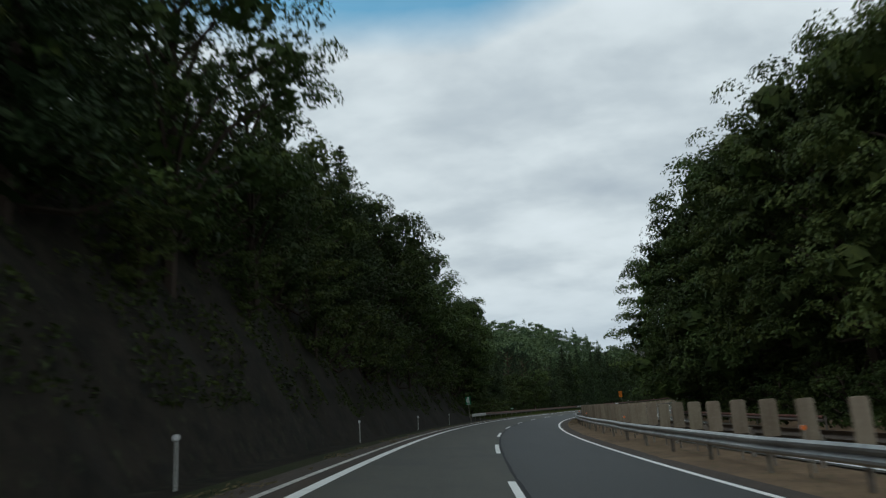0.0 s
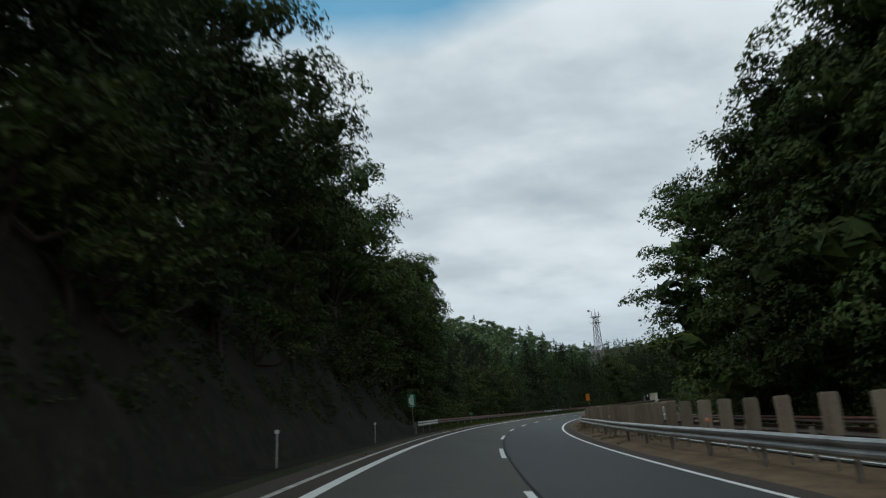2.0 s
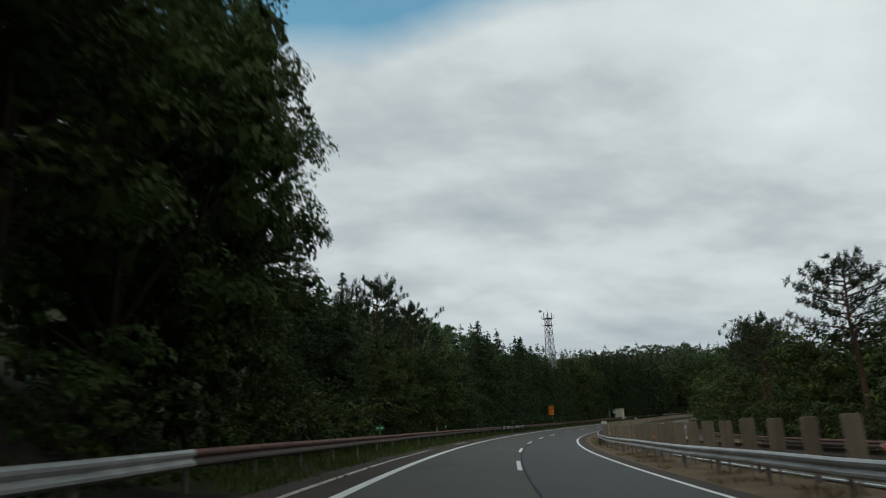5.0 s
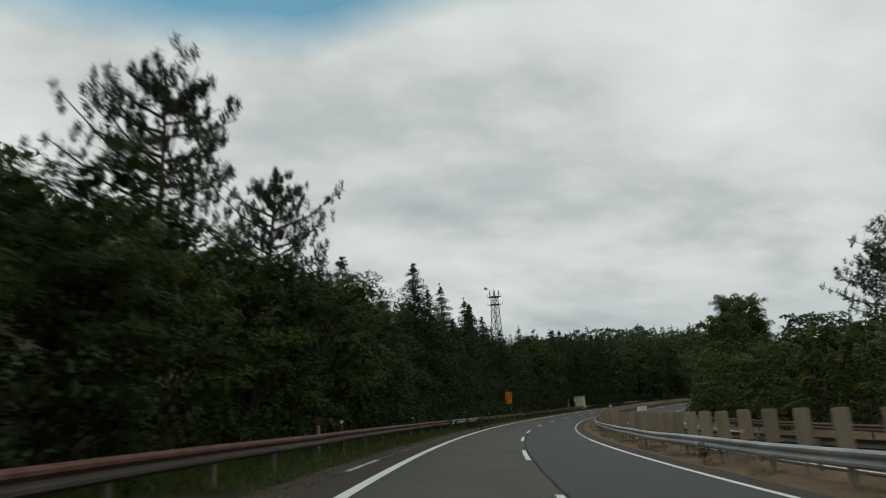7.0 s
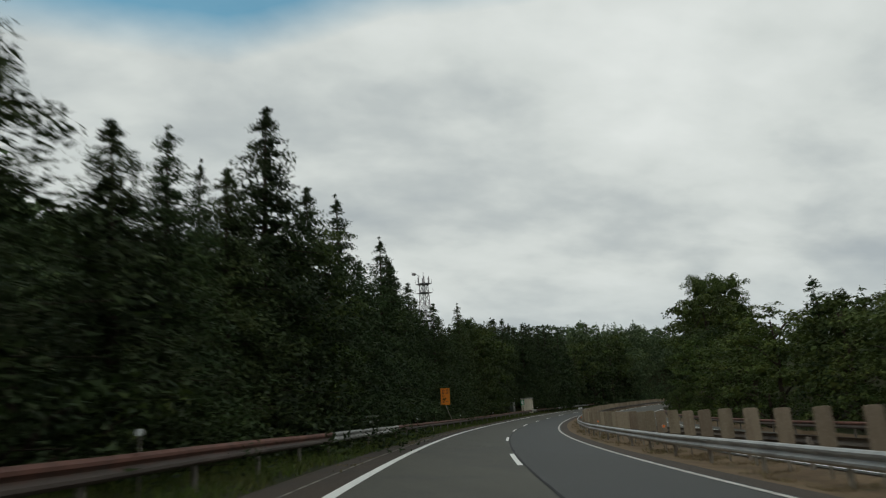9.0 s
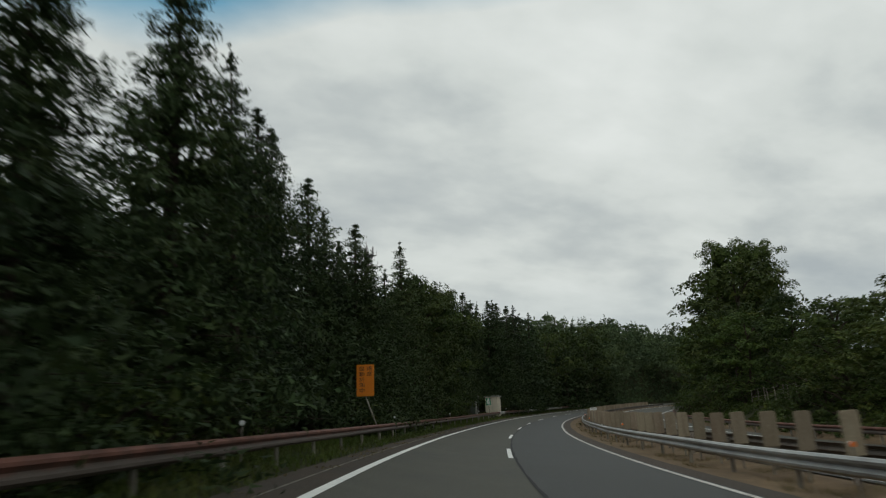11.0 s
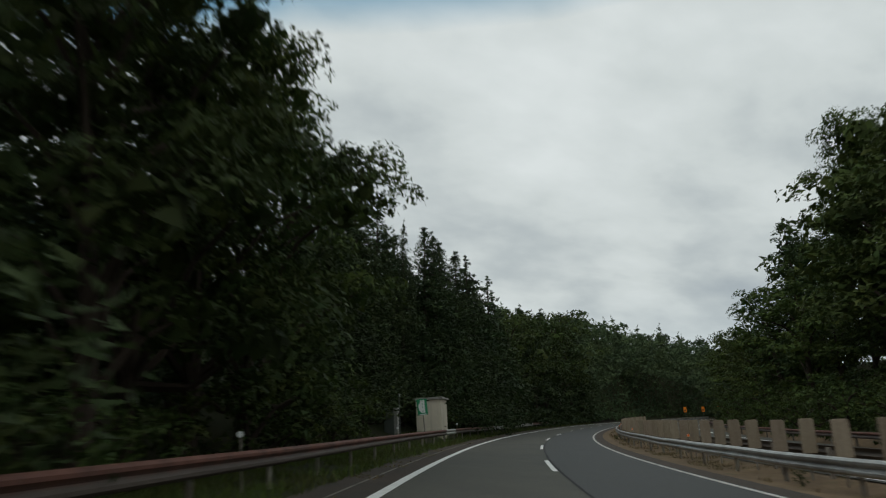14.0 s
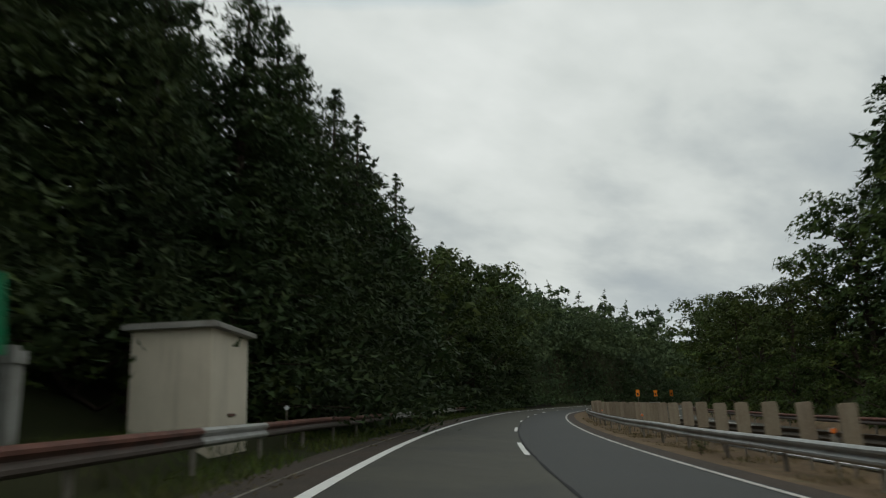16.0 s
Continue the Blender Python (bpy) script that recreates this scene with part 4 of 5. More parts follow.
def cedar(height, spread, leaves, size, mat, low=0.12, rows=26, arms=7, power=0.62):
    """A narrow cone of short bushy sprays round a straight trunk, in uneven tiers with notches between them."""
    limbs = [([(0, 0, -0.6), (0, 0, height * 0.5), (0, 0, height * 0.99)], height * 0.014 + 0.04, 0.02)]
    chunks = []
    tier = height * (1 - low) / rows
    for k in range(rows):
        rel = 1 - (1 - (k + 0.5) / rows) ** 1.3
        z = height * (low + (1 - low) * rel)
        reach = spread * (1 - rel) ** power * rng.uniform(0.85, 1.10) + 0.06
        count = arms if rel < 0.75 else max(3, arms - 2)
        fine = size * min(1.0, 0.40 + 1.3 * reach / spread)
        for j in range(count):
            a = j * 2 * math.pi / count + k * 1.1 + rng.uniform(-0.35, 0.35)
            r = reach * rng.uniform(0.62, 1.22)
            if rng.random() < 0.06:
                continue
            d = np.array([math.cos(a), math.sin(a), 0])
            m = max(2, int(leaves / rows / arms * (0.55 + 1.0 * (1 - rel))))
            zz = z + rng.uniform(-0.5, 0.5) * tier * 1.6
            # a chain of full tufts along the arm, the last one turned up
            for t in (0.34, 0.58, 0.80, 1.0):
                c = d * r * t + np.array([0, 0, zz + 0.10 * r * t - 0.22 * r * t * t])
                b = 0.05 + (0.20 + 0.12 * rng.random()) * r ** 0.8
                p, n = ball(max(1, m // 4), (b, b, b * 0.95), 0.35)
                chunks.append(blades(c + p, n * 0.5 + d * 0.25 + np.array([0, 0, 0.35]), fine, 0.48, 0.40, 0.0, d * 0.5 + n * 0.5 + np.array([0, 0, 0.45])))
            if j % 3 == 0 and k % 2 == 0:
                limbs.append(([(0, 0, z), tuple(d * r * 0.85 + np.array([0, 0, z - 0.08 * r]))], 0.035, 0.012))
        chunks.append(plates(np.array([0, 0, z]), reach * 0.40, 7 if rel < 0.85 else 2, (1, 1, max(0.5, tier / reach))))
    p, d = ball(max(6, leaves // 220), (0.09, 0.09, 0.7), 0.1)
    chunks.append(blades(p + np.array([0, 0, height * 0.975]), d + np.array([0, 0, 0.3]), size * 0.5, 0.35, 0.5, 0.0, np.array([0, 0, 0.8])))
    return wood(limbs, BARK, "trunk"), leaf_mesh("crown", chunks, mat)


def pine(height, spread, leaves, size, mat, base=0.50):
    """A red pine: bare lower trunk, rising limbs that fan out wide, upright needle shoots and sky between them."""
    limbs = [([(0, 0, -0.6), (0.15, 0, height * 0.35), (-0.15, 0.1, height * 0.65), (0.05, 0, height * 0.96)], height * 0.014 + 0.05, 0.03)]
    shoots = []
    for k in range(30):
        rel = k / 29
        z = height * (base + (0.92 - base) * rel ** 0.85)
        a = k * 2.4 + rng.uniform(-0.4, 0.4)
        r = spread * (1.0 + 0.25 * rel - 0.95 * rel ** 3) * rng.uniform(0.6, 1.15)
        d = np.array([math.cos(a), math.sin(a), 0])
        lift = rng.uniform(0.30, 0.55)
        tip = d * r + np.array([0, 0, z + r * lift])
        limbs.append(([(0, 0, z), tuple(d * r * 0.5 + np.array([0, 0, z + r * lift * 0.35])), tuple(tip)], 0.065, 0.016))
        across = np.array([-d[1], d[0], 0])
        for q in range(13):
            t = 0.34 + 0.66 * q / 12
            side = across * rng.normal(0, 0.20 * r) * (0.4 + 0.6 * t) + np.array([0, 0, rng.uniform(-0.05, 0.22)])
            shoots.append((d * r * t + np.array([0, 0, z + r * lift * t * t]) + side, rng.uniform(0.16, 0.27)))
    shoots += [(np.array([rng.normal(0, 0.3), rng.normal(0, 0.3), height * rng.uniform(0.93, 1.0)]), 0.22) for _ in range(8)]
    chunks = []
    n = max(3, leaves // len(shoots))
    for c, r in shoots:
        p, d = ball(n, (0.75, 0.75, 1.35), 0.1)
        along = p * np.array([1.0, 1.0, 0.4]) + np.array([0, 0, 0.75])
        chunks.append(blades(c + p * r + np.array([0, 0, 0.10]), rng.normal(0, 1, p.shape), size, 0.20, 0.5, 0.0, along))
    return wood(limbs, BARK_PINE, "trunk"), leaf_mesh("crown", chunks, mat)


KINDS = {
    "cedar_a": (cedar(16, 3.0, 16000, 0.215, LEAF_CEDAR, 0.10, 34, 7, 0.80), 16),
    "cedar_b": (cedar(16, 3.4, 17500, 0.23, LEAF_CEDAR, 0.05, 34, 7, 0.74), 16),
    "broad_a": (broadleaf(12, 4.2, 10500, 0.18, LEAF_BROAD), 12),
    "broad_b": (broadleaf(12, 4.8, 12000, 0.185, LEAF_BROAD, 0.12, 20), 12),
    "broad_c": (broadleaf(10, 3.8, 8500, 0.17, LEAF_LIGHT, 0.1), 10),
    "broad_big": (broadleaf(19, 7.4, 36000, 0.25, LEAF_BROAD, 0.08, 36, 1, 70), 19),
    "pine_a": (pine(12, 3.7, 13500, 0.24, LEAF_PINE), 12),
    "shrub": (broadleaf(3.2, 2.2, 800, 0.20, LEAF_BROAD, 0.02, 7, 1, 12), 3.2),
    "shrub_light": (broadleaf(3.0, 2.2, 800, 0.19, LEAF_LIGHT, 0.02, 7, 1, 12), 3.0),
}
FAR_KINDS = {
    "cedar_a": (cedar(16, 3.0, 900, 0.75, LEAF_CEDAR, 0.10, 18, 5, 0.82), 16),
    "cedar_b": (cedar(16, 3.4, 900, 0.80, LEAF_CEDAR, 0.05, 18, 5), 16),
    "broad_a": (broadleaf(12, 4.4, 1100, 0.50, LEAF_BROAD, 0.25, 13, 3, 12), 12),
    "broad_b": (broadleaf(12, 4.8, 1100, 0.53, LEAF_BROAD, 0.12, 13, 3, 12), 12),
    "broad_c": (broadleaf(10, 4.2, 1100, 0.48, LEAF_LIGHT, 0.1, 13, 3, 12), 10),
    "pine_a": (pine(12, 3.7, 1600, 0.50, LEAF_PINE), 12),
}
MID_KINDS = {
    "cedar_a": (cedar(16, 3.0, 4400, 0.42, LEAF_CEDAR, 0.10, 26, 6, 0.82), 16),
    "cedar_b": (cedar(16, 3.4, 4400, 0.46, LEAF_CEDAR, 0.05, 26, 6), 16),
    "broad_a": (broadleaf(12, 4.4, 3800, 0.29, LEAF_BROAD, 0.25, 16, 2, 18), 12),
    "broad_b": (broadleaf(12, 4.8, 3800, 0.31, LEAF_BROAD, 0.12, 16, 2, 18), 12),
    "broad_c": (broadleaf(10, 3.8, 3600, 0.27, LEAF_LIGHT, 0.1, 16, 2, 18), 10),
    "pine_a": (pine(12, 3.7, 6000, 0.32, LEAF_PINE), 12),
}
LABELS = {
    "cedar_a": ("tall dark green cedar with drooping sprays in the roadside wood", "cedar tree"),
    "broad_big": ("large spreading dark green broadleaf tree over the oncoming carriageway", "broadleaf tree"),
    "cedar_b": ("broad dark green cedar leafy down to the ground", "cedar tree"),
    "broad_a": ("round-crowned dark green broadleaf tree in the roadside wood", "broadleaf tree"),
    "broad_b": ("wide dark green broadleaf tree with low branches", "broadleaf tree"),
    "broad_c": ("lighter green young broadleaf tree at the wood's edge", "broadleaf tree"),
    "pine_a": ("red pine with crooked limbs and open needle tufts", "pine tree"),
    "shrub": ("dark green leafy shrub on the bank", "shrub"),
    "shrub_light": ("bright green leafy shrub on the bank", "shrub"),
}
NAMES = {"cedar_a": "cedar_tree", "cedar_b": "cedar_tree", "broad_a": "broadleaf_tree", "broad_b": "broadleaf_tree", "broad_c": "broadleaf_tree", "broad_big": "broadleaf_tree", "pine_a": "pine_tree", "shrub": "shrub", "shrub_light": "shrub"}


def tree(kind, s, u, height, wide=1.0, far=0, sink=0.0, lean=0.0):
    (trunk, crown), base = (MID_KINDS if far == 1 and kind in MID_KINDS else FAR_KINDS if far and kind in FAR_KINDS else KINDS)[kind]
    k = height / base
    w = k * wide
    m = facing(s, u, -sink) @ pose(0, 0, 0, lean, random.uniform(-3, 3), random.uniform(0, 360)) @ Matrix.Diagonal((w, w, k, 1))
    label, category = LABELS[kind]
    root = thing(NAMES[kind], m, label, category, "roadside trees" if "shrub" not in kind else "roadside shrubs")
    share("trunk", trunk, root, Matrix())
    share("crown", crown, root, Matrix())
    return root


def pick(weights):
    names = list(weights)
    return random.choices(names, [weights[n] for n in names])[0]


# front trees of the left-hand wood: s, height over the road, kind
CUT_TREES = ((-10, 19, "broad_a"), (-2, 18, "broad_b"), (5, 17, "broad_a"), (13, 17, "cedar_b"), (20, 16.6, "broad_b"), (28, 16.2, "broad_a"), (34, 16.6, "cedar_a"), (40, 17.4, "broad_b"), (48, 20, "cedar_b"), (56, 19, "broad_a"), (63, 19, "broad_b"), (70, 18.5, "broad_a"), (77, 19.5, "broad_b"), (84, 18, "broad_a"), (91, 15, "broad_a"))
PINE_TREES = ((96.5, 14, "broad_b"), (100.4, 17.2, "broad_big"), (103.8, 13.5, "broad_a"), (108.5, 5.6, "broad_c"), (111.5, 7.2, "cedar_b"), (115.5, 10.9, "cedar_b"), (119, 9.0, "cedar_b"), (124, 7.0, "broad_a"), (130, 12.0, "pine_a"), (134.2, 7.2, "broad_a"), (138, 11.5, "pine_a"), (143.5, 8.4, "broad_a"), (148, 8.6, "broad_a"))
CEDAR_TREES = ((154, 11.3, "cedar_b"), (158.5, 8.6, "cedar_b"), (162, 9.8, "cedar_a"), (166, 10, "cedar_b"), (170, 14.0, "cedar_b"), (174, 10, "broad_a"), (176.5, 12.9, "cedar_b"), (183.4, 14.6, "cedar_a"), (188.5, 11.5, "cedar_b"), (194.8, 14.6, "cedar_a"), (200.5, 14.9, "cedar_a"), (204.5, 12.4, "broad_a"), (207.7, 15.6, "cedar_b"), (212, 16.4, "cedar_b"), (216.5, 15, "cedar_b"), (221, 13.4, "cedar_b"), (225, 12.4, "cedar_b"), (229, 11.8, "cedar_a"))
LATE_TREES = ((233.8, 15.0, "cedar_a"), (242, 13, "broad_a"), (245.5, 14.5, "broad_b"), (249, 14.4, "broad_b"), (253, 14.6, "broad_b"), (257.5, 8.6, "cedar_a"), (262, 11.5, "cedar_a"), (266, 14, "cedar_b"), (270, 16, "cedar_b"), (274, 16, "cedar_b"), (278.5, 18, "cedar_b"), (282.5, 18.4, "cedar_b"), (286.5, 17.6, "cedar_b"), (290.5, 18, "cedar_a"), (294.8, 18.2, "cedar_b"), (299, 18.2, "cedar_b"), (304.3, 18.7, "cedar_a"), (308, 17.4, "cedar_b"), (312, 18.1, "cedar_b"), (316, 18.6, "cedar_a"), (321, 16.6, "cedar_b"), (327, 15, "cedar_b"), (333, 17, "broad_a"), (340, 18.5, "cedar_b"), (347, 19, "broad_a"), (355, 20, "cedar_b"), (363, 21, "broad_a"), (371, 21, "cedar_b"))
FRONT = CUT_TREES + PINE_TREES + CEDAR_TREES + LATE_TREES


def left_top(s):
    return float(np.interp(s, [f[0] for f in FRONT], [f[1] for f in FRONT]))


def plant_left():
    for s, top, kind in FRONT:
        cut = s < 94
        u = ((-9.6 if s < 30 else -10.4) if cut else -9.5) + random.uniform(-0.3, 0.3)
        if 96 < s < 123:
            u = -10.8
        if 260 < s < 286:
            u = -12.6
        if kind == "pine_a":
            u = -10.8 if s < 135 else -10.0
        if 205 < s < 219:
            u = -11.0 if s < 210 or s > 215 else -11.8
        if 202 < s <= 205:
            u = -12.6
        if 165 < s < 202 or 232 < s < 235:
            u = -9.0
        if 153 < s < 155:
            u = -10.4
        if 165 < s < 175:
            u = -9.4
        if 232 < s < 235:
            u = -8.6
        h = top - hill(s, u)
        wide = random.uniform(0.85, 1.0) if "cedar" not in kind else random.uniform(1.2, 1.45)
        if 96 < s < 110:
            wide = {96.5: 0.85, 100.4: 0.66, 103.8: 0.75}.get(s, 0.6)
        if 111 < s < 123:
            u, wide = -11.4, 1.4
        if 205 < s < 219:
            wide = 1.05 if s < 215 else 1.3
        if 199 < s < 202:
            wide = 0.85
        if s == 154:
            wide = 1.6
        if kind == "pine_a" and s > 135:
            wide = 0.78
        if 244 < s < 254:
            u, wide = -10.4, 0.92
        tree(kind, s, u, h + 0.2, wide if h > 9 else wide * 1.15, far=1 if s > 300 else 0, sink=0.2)
    s = -12.0
    while s < 372:
        for row in range(2 if int(s) % 2 else 1):
            ss = s + random.uniform(-1.4, 1.4)
            u = -13.6 - 4.6 * row + random.uniform(-0.8, 0.8)
            h = left_top(ss) * random.uniform(0.78, 1.0) * (1.08 if 264 < ss < 302 else 0.66 if 106 < ss < 150 else 0.76 if 150 < ss < 210 else 1.0) - hill(ss, u)
            if h > 3:
                mix = {"broad_a": 3, "broad_b": 3} if s < 95 else ({"broad_a": 3, "pine_a": 1, "broad_b": 2} if s < 150 else {"cedar_a": 2, "cedar_b": 4, "broad_a": 1 if s < 250 else 0})
                tree(pick(mix), ss, u, h, 1.2, far=1 if row == 0 and s < 300 else 2, sink=0.2)
        if s < 92:
            for far, u in ((1, -12.0), (2, -15.5), (2, -20.0)):
                ss = s + random.uniform(-2, 2)
                tree(pick({"broad_a": 2, "broad_b": 3}), ss, u + random.uniform(-0.8, 0.8), max(left_top(ss) * random.uniform(0.8, 1.0) - hill(ss, u), 5), 1.3, far=far, sink=0.4)
        s += 5.0
    # low edge of the wood
    s = -10.0
    while s < 372:
        cut = s < 94
        u = ((-9.7 if s < 36 else -8.6) if cut else -9.0) + random.uniform(-0.5, 0.2)
        if not (204 < s < 215.5):
            u = -11.2 if 264 < s < 285 else u
            tree(pick({"shrub": 4, "shrub_light": 1}), s, u, random.uniform(1.8, 3.4), random.uniform(0.9, 1.15), sink=0.3)
        s += random.uniform(2.4, 3.8)


# bushy lower growth in front of the pines and on the cut's edge
def plant_edge():
    for s, u, top, kind in ((100.5, -13.2, 16.4, "broad_big"), (116.8, -9.4, 9.7, "cedar_b"), (118.5, -9.6, 5.2, "broad_a"), (123.5, -9.4, 5.9, "broad_c"), (128.5, -9.6, 7.0, "broad_a"), (133.5, -9.2, 7.0, "broad_c"), (138, -9.4, 5.2, "broad_a"), (142.5, -9.4, 5.6, "broad_b"), (146.5, -9.3, 6.2, "broad_a"), (17, -8.7, 6.9, "broad_c"), (8, -8.9, 7.4, "broad_a"), (53, -8.5, 8.2, "broad_a"), (26, -8.9, 7.6, "broad_c"), (34.5, -8.6, 9.2, "broad_c"), (98.5, -9.4, 6.5, "broad_a"), (105, -9.9, 5.2, "broad_c"), (285.0, -11.6, 17.6, "cedar_a"), (281.5, -10.4, 16.9, "cedar_a"), (170.5, -12.3, 12.3, "cedar_a"), (220.5, -11.2, 14.2, "cedar_b"), (224.5, -11.6, 13.4, "cedar_b"), (228.5, -11.6, 12.6, "cedar_b"), (45, -8.6, 8.4, "broad_c"), (61, -8.4, 8.5, "broad_a"), (76, -8.4, 8.0, "broad_a")):
        tree(kind, s, u, top - hill(s, u), {"broad_big": 0.6}.get(kind, 0.66 if s == 281.5 else 1.0), sink=0.2)


# trees behind the oncoming carriageway: s, u, height over the road, kind, breadth
EARLY_RIGHT = ((34, 22, 22, "broad_big", 0.9), (44, 22, 23, "broad_big", 0.88), (53, 22, 23, "broad_big", 0.9), (62, 21, 24, "broad_big", 0.98), (68, 21.2, 22.5, "broad_big", 1.0), (74.5, 20.2, 20.4, "broad_big", 1.05), (81, 24.5, 18.5, "broad_big", 0.9), (85, 18.8, 19.4, "broad_big", 1.18), (90, 24, 18, "broad_big", 0.8), (94, 20.5, 11, "broad_a", 1.2), (101, 21.5, 8, "broad_c", 1.2), (110, 22, 8, "broad_c", 1.2), (118, 22, 9, "broad_a", 1.1))
MID_RIGHT = ((126, 21, 12.2, "pine_a", 1.1), (134, 21, 9, "broad_c", 1.2), (140, 22, 8.5, "broad_a", 1.2), (146, 20.5, 11.2, "pine_a", 1.1), (153, 21.5, 10.6, "pine_a", 1.1), (160, 21, 8, "broad_c", 1.3), (167, 21, 8.6, "broad_c", 1.2), (174, 21.5, 7, "broad_c", 1.3), (181, 21, 7.6, "broad_a", 1.3), (188, 21, 8.6, "broad_c", 1.2), (195.5, 22.6, 10.6, "cedar_b", 1.1), (202, 21, 9.8, "broad_c", 1.2), (209, 21, 8, "broad_a", 1.3), (217, 21.5, 9, "broad_c", 1.3))
LATE_RIGHT = ((226, 21.5, 9, "broad_c", 1.3), (235, 24.5, 10, "broad_a", 1.2), (245, 24.5, 12, "broad_a", 1.1), (254, 22.5, 11.5, "broad_c", 1.2), (263, 23, 13, "broad_a", 1.2), (273, 25.5, 20.0, "broad_b", 1.15), (279, 24, 19.0, "broad_a", 1.2), (285.3, 27.8, 25.2, "broad_big", 0.86), (292, 29.5, 21, "broad_big", 0.8), (298, 22.5, 14, "broad_c", 1.2), (308, 25.2, 21.9, "cedar_b", 1.5), (313, 28.5, 21, "broad_big", 0.7), (311, 22.6, 15, "broad_a", 1.0), (316, 22, 12, "broad_c", 1.2), (325, 22, 11.6, "broad_a", 1.2), (335, 22, 12.6, "broad_c", 1.2), (346, 22, 13, "broad_a", 1.2), (357, 22, 13.5, "broad_a", 1.2), (368, 21.5, 14, "broad_c", 1.2), (386, 19, 17.5, "broad_b", 0.9))
RIGHT_FRONT = EARLY_RIGHT + MID_RIGHT + LATE_RIGHT


def right_top(s):
    return float(np.interp(s, [f[0] for f in RIGHT_FRONT], [f[2] if f[2] < 18 or f[0] < 100 else 15 for f in RIGHT_FRONT]))


def plant_right():
    for s, u, top, kind, wide in RIGHT_FRONT:
        tree(kind, s, u, max(top - hill(s, u), 3) + 0.2, wide, far=1 if s > 120 else 0, sink=0.2)
    s = 22.0
    while s < 384:
        for row in range(2):
            u = 25.5 + row * 5.5 + random.uniform(-1.2, 1.2)
            ss = s + random.uniform(-1.5, 1.5)
            h = right_top(ss) * random.uniform(0.72, 0.98) - hill(ss, u)
            if h > 2.5:
                tree(pick({"broad_a": 3, "broad_b": 2, "broad_c": 2, "cedar_b": 1}), ss, u, h, 1.2, far=1 if row == 0 and s < 110 else 2, sink=0.2)
        s += 6.4
    s = 24.0
    while s < 384:
        tree(pick({"shrub": 2, "shrub_light": 3 if s > 215 else 1}), s, (22.9 if 232 < s < 252 else 18.9) + random.uniform(-0.4, 1.8), random.uniform(1.6, 3.4), 1.1, sink=0.3)
        if s > 215:
            tree(pick({"shrub": 2, "shrub_light": 2}), s, (24.5 if 232 < s < 252 else 21.0) + random.uniform(-0.4, 1.8), random.uniform(2.0, 3.4), 1.15, sink=0.3)
        s += random.uniform(2.6, 4.0)


plant_left()
plant_edge()
plant_right()


def on_road(p, margin=0.8):
    """Whether a spot lies on either carriageway or close beside it."""
    k = int(np.argmin((CX - p[0]) ** 2 + (CY - p[1]) ** 2))
    u = (p[0] - CX[k]) * math.cos(HEAD[k]) - (p[1] - CY[k]) * math.sin(HEAD[k]) - LANE[k]
    return -6.5 - margin < u < 17.2 + margin and S[k] < 400


def far_wood(name, s0, s1, u0, u1, step, top, mix, label, mat=None, spot=None):
    """A wood too far off to count its trees: one mesh of many small crowns on the slope."""
    protos = {"cedar": cedar(12, 3.3, 300, 0.95, LEAF_CEDAR, 0.1, 11, 4)[1], "broad": broadleaf(11, 4.2, 330, 0.85, LEAF_BROAD, 0.1, 9, 3, 9)[1]}
    data = {}
    for k, me in protos.items():
        co = np.empty(len(me.vertices) * 3, np.float32)
        me.vertices.foreach_get("co", co)
        data[k] = co.reshape(-1, 3)
    chunks = []
    for s in np.arange(s0, s1, step):
        for u in np.arange(u0, u1, step):
            ss, uu = s + random.uniform(-0.45, 0.45) * step, u + random.uniform(-0.45, 0.45) * step
            k = "cedar" if random.random() < mix else "broad"
            if spot and on_road(spot(ss, uu)):
                continue
            v = data[k]
            h = random.uniform(*top) / 12
            a = random.uniform(0, 6.28)
            c, n = math.cos(a), math.sin(a)
            w = np.stack([v[:, 0] * c - v[:, 1] * n, v[:, 0] * n + v[:, 1] * c, v[:, 2]], 1) * h
            chunks.append((w + np.array((spot or place)(ss, uu)), np.arange(len(w)).reshape(-1, 3)))
    ob = new(name, leaf_mesh(name, chunks, mat or LEAF_HAZED))
    return tagged(ob, label, "woodland", "", "stuff")


def beyond(d, v):
    """A spot on the end hill: metres past the bend, metres to the right."""
    ox, oy, oz, a, _ = cross(342)
    v += 0.001 * d * d
    x, y = ox + d * math.sin(a) + v * math.cos(a), oy + d * math.cos(a) - v * math.sin(a)
    return Vector((x, y, oz + 0.6 - BANK * v * 0.5 + end_hill(x, y)))


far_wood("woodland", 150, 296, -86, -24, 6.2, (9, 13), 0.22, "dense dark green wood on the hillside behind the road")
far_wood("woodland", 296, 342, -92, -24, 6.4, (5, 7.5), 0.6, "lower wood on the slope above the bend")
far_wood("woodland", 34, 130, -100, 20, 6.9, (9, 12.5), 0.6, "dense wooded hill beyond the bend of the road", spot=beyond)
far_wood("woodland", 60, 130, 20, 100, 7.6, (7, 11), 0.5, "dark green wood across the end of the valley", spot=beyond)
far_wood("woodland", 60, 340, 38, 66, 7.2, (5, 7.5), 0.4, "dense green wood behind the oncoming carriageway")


# ---- undergrowth ----


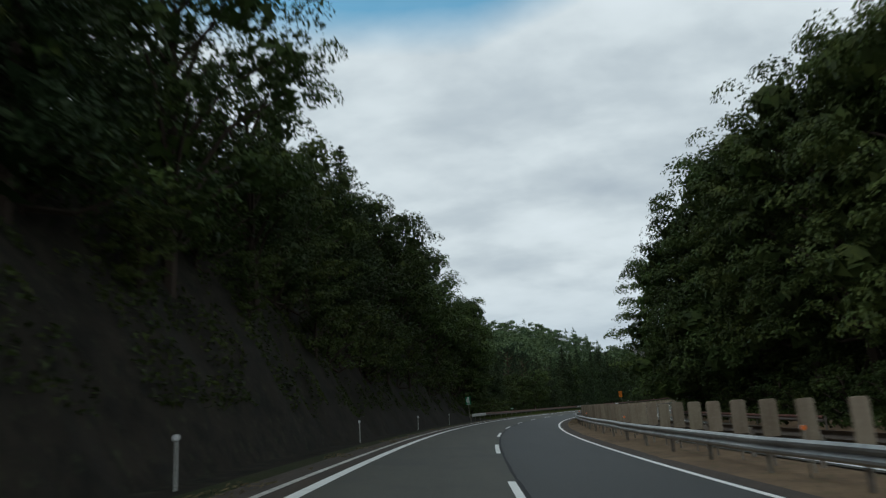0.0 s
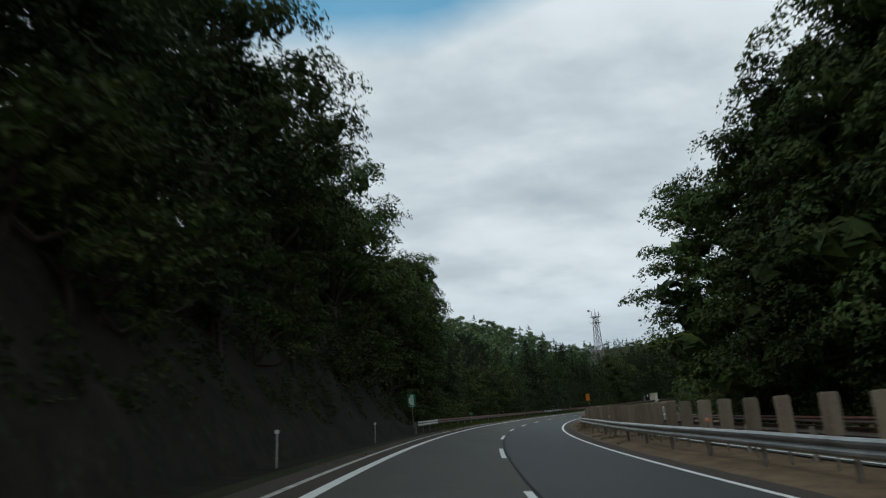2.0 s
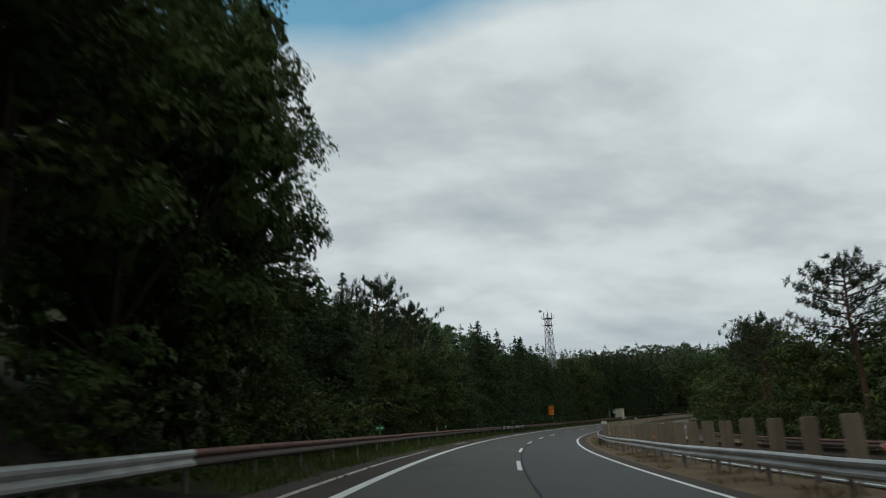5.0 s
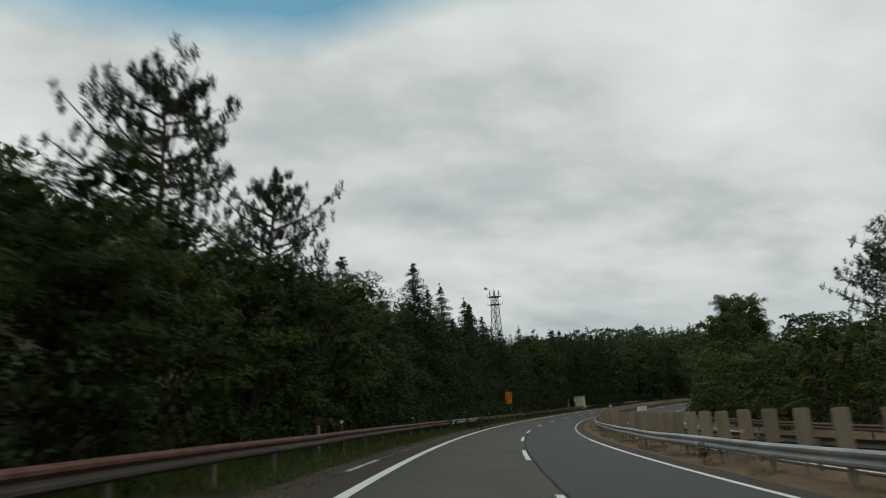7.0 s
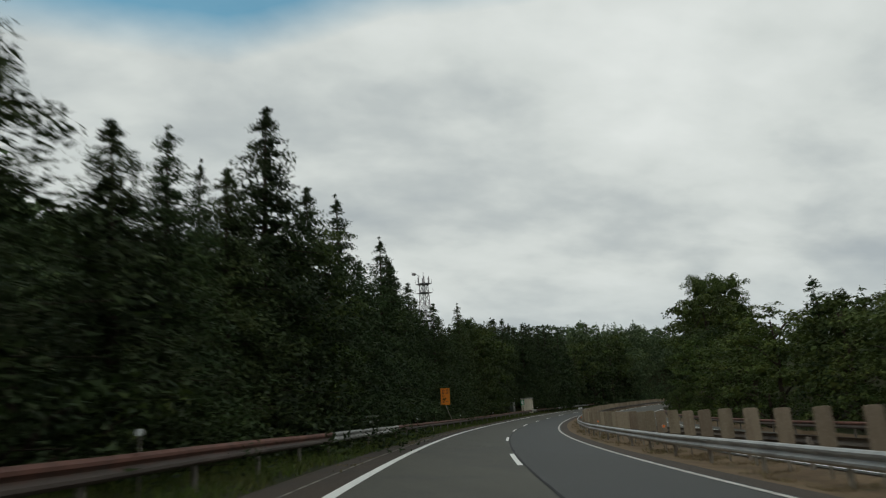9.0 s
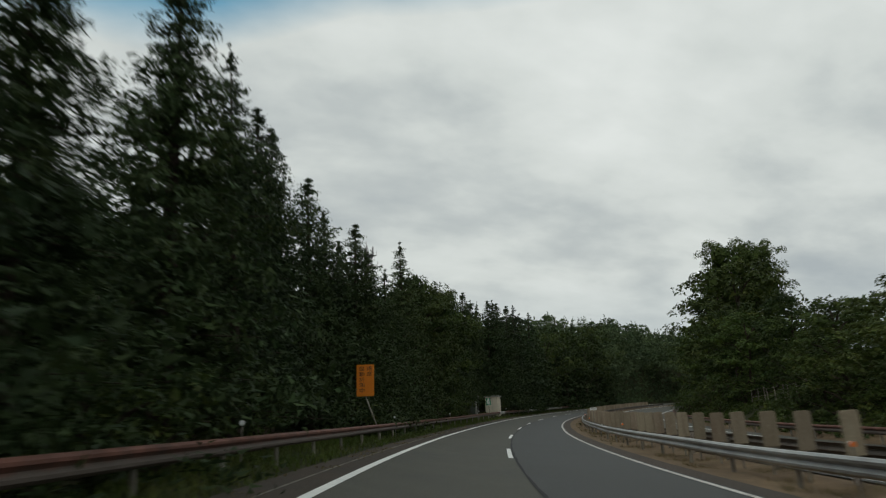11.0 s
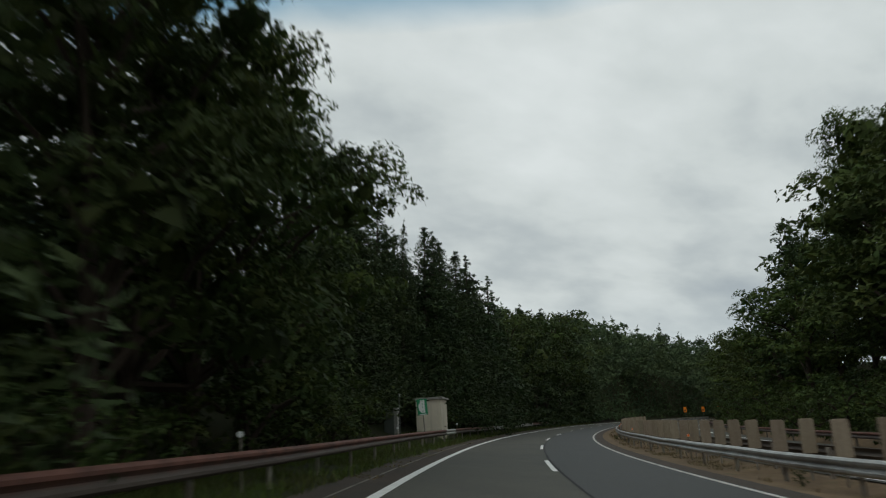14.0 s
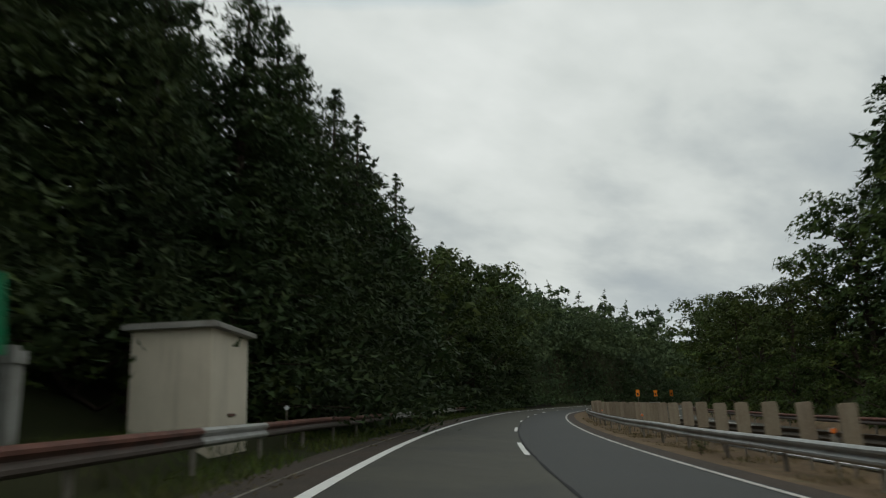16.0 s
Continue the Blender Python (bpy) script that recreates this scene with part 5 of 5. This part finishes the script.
def scatter(name, spots, size, slim, upright, mat, label, category):
    """Loose leaves or blades on the ground, one mesh."""
    pts = np.array(spots)
    n = len(pts)
    nrm = rng.normal(0, 1, (n, 3)) * (1, 1, 0.25 if upright else 0.6) + (0, 0, 0.0 if upright else 0.6)
    nrm /= np.linalg.norm(nrm, axis=1)[:, None]
    v, f = blades(pts, nrm, size, slim, 0.3, -3.0 if upright else 0.3)
    ob = new(name, leaf_mesh(name, [(v, f)], mat))
    return tagged(ob, label, category, "", "stuff")


def spots(count, s0, s1, u0, u1, lift, keep=lambda s, u: True):
    out = []
    while len(out) < count:
        s, u = random.uniform(s0, s1), random.uniform(u0, u1)
        if keep(s, u):
            out.append(place(s, u, lift * random.uniform(0.2, 1.0)))
    return out


def patchy(scale, cut):
    return lambda s, u: noise.noise((s * scale, u * scale, 9.0)) > cut


def tufted(scale, cut):
    """Patches that stay round on the steep slope."""
    return lambda s, u: noise.noise((s * scale, u * scale * 2.2, 9.0)) + 0.5 * noise.noise((s * scale * 3, u * scale * 6.5, 4.0)) > cut


scatter("verge_grass", spots(42000, 92, 300, -9.4, -5.25, 0.16, patchy(0.35, -0.25)), 0.30, 0.10, True, GRASS, "short green grass along the verge under the rail", "grass")
scatter("verge_grass", spots(9000, 300, 370, -9.4, -5.4, 0.16, patchy(0.35, -0.2)), 0.34, 0.12, True, GRASS, "short green grass along the far verge", "grass")
scatter("median_grass", spots(20000, 60, 330, 4.75, 7.0, 0.05, patchy(0.6, 0.16)), 0.16, 0.10, True, GRASS_DRY, "dry tufts of grass on the median", "grass")
scatter("slope_vines", spots(44000, -12, 96, -14, -7.3, 0.16, tufted(0.4, -0.06)), 0.15, 0.6, False, LEAF_BROAD, "dark climbing vines on the cut slope", "vines")
scatter("leaf_litter", spots(5000, 0, 320, -5.3, -4.5, 0.02, patchy(0.5, 0.1)), 0.06, 0.6, False, GRASS_DRY, "dry leaves along the shoulder edge", "leaf litter")
scatter("bank_vines", spots(16000, 30, 112, 17.7, 24, 0.35, patchy(0.2, -0.35)), 0.30, 0.75, False, LEAF_LIGHT, "green creepers over the foot of the bank", "vines")
scatter("bank_vines", spots(30000, 215, 384, 17.7, 27, 0.35, patchy(0.2, -0.3)), 0.30, 0.75, False, LEAF_LIGHT, "bright green creepers over the bank", "vines")
for s, u, h in ((132.2, 5.15, 0.55), (284.5, 5.0, 0.4), (246.0, 5.2, 0.35)):
    tree("shrub", s, u, h, 0.8)


def hill_spots(count, d0, d1, v0, v1):
    out = []
    for _ in range(count):
        p = beyond(random.uniform(d0, d1), random.uniform(v0, v1))
        if not on_road(p, 0.4):
            out.append(p + Vector((0, 0, random.uniform(0.1, 1.6))))
    return out


scatter("hill_undergrowth", hill_spots(36000, 12, 70, -40, 60), 0.7, 0.6, False, LEAF_HAZED, "low green growth over the foot of the wooded hill", "undergrowth")
scatter("bend_undergrowth", spots(34000, 338, 419, -36, -6.9, 1.2), 0.6, 0.6, False, LEAF_HAZED, "low green growth on the bank outside the bend", "undergrowth")
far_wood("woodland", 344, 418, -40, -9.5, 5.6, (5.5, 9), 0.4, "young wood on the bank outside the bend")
scatter("bend_undergrowth", spots(30000, 420, 500, -40, 18, 1.2), 0.7, 0.6, False, LEAF_HAZED, "low green growth on the slope past the bend", "undergrowth")
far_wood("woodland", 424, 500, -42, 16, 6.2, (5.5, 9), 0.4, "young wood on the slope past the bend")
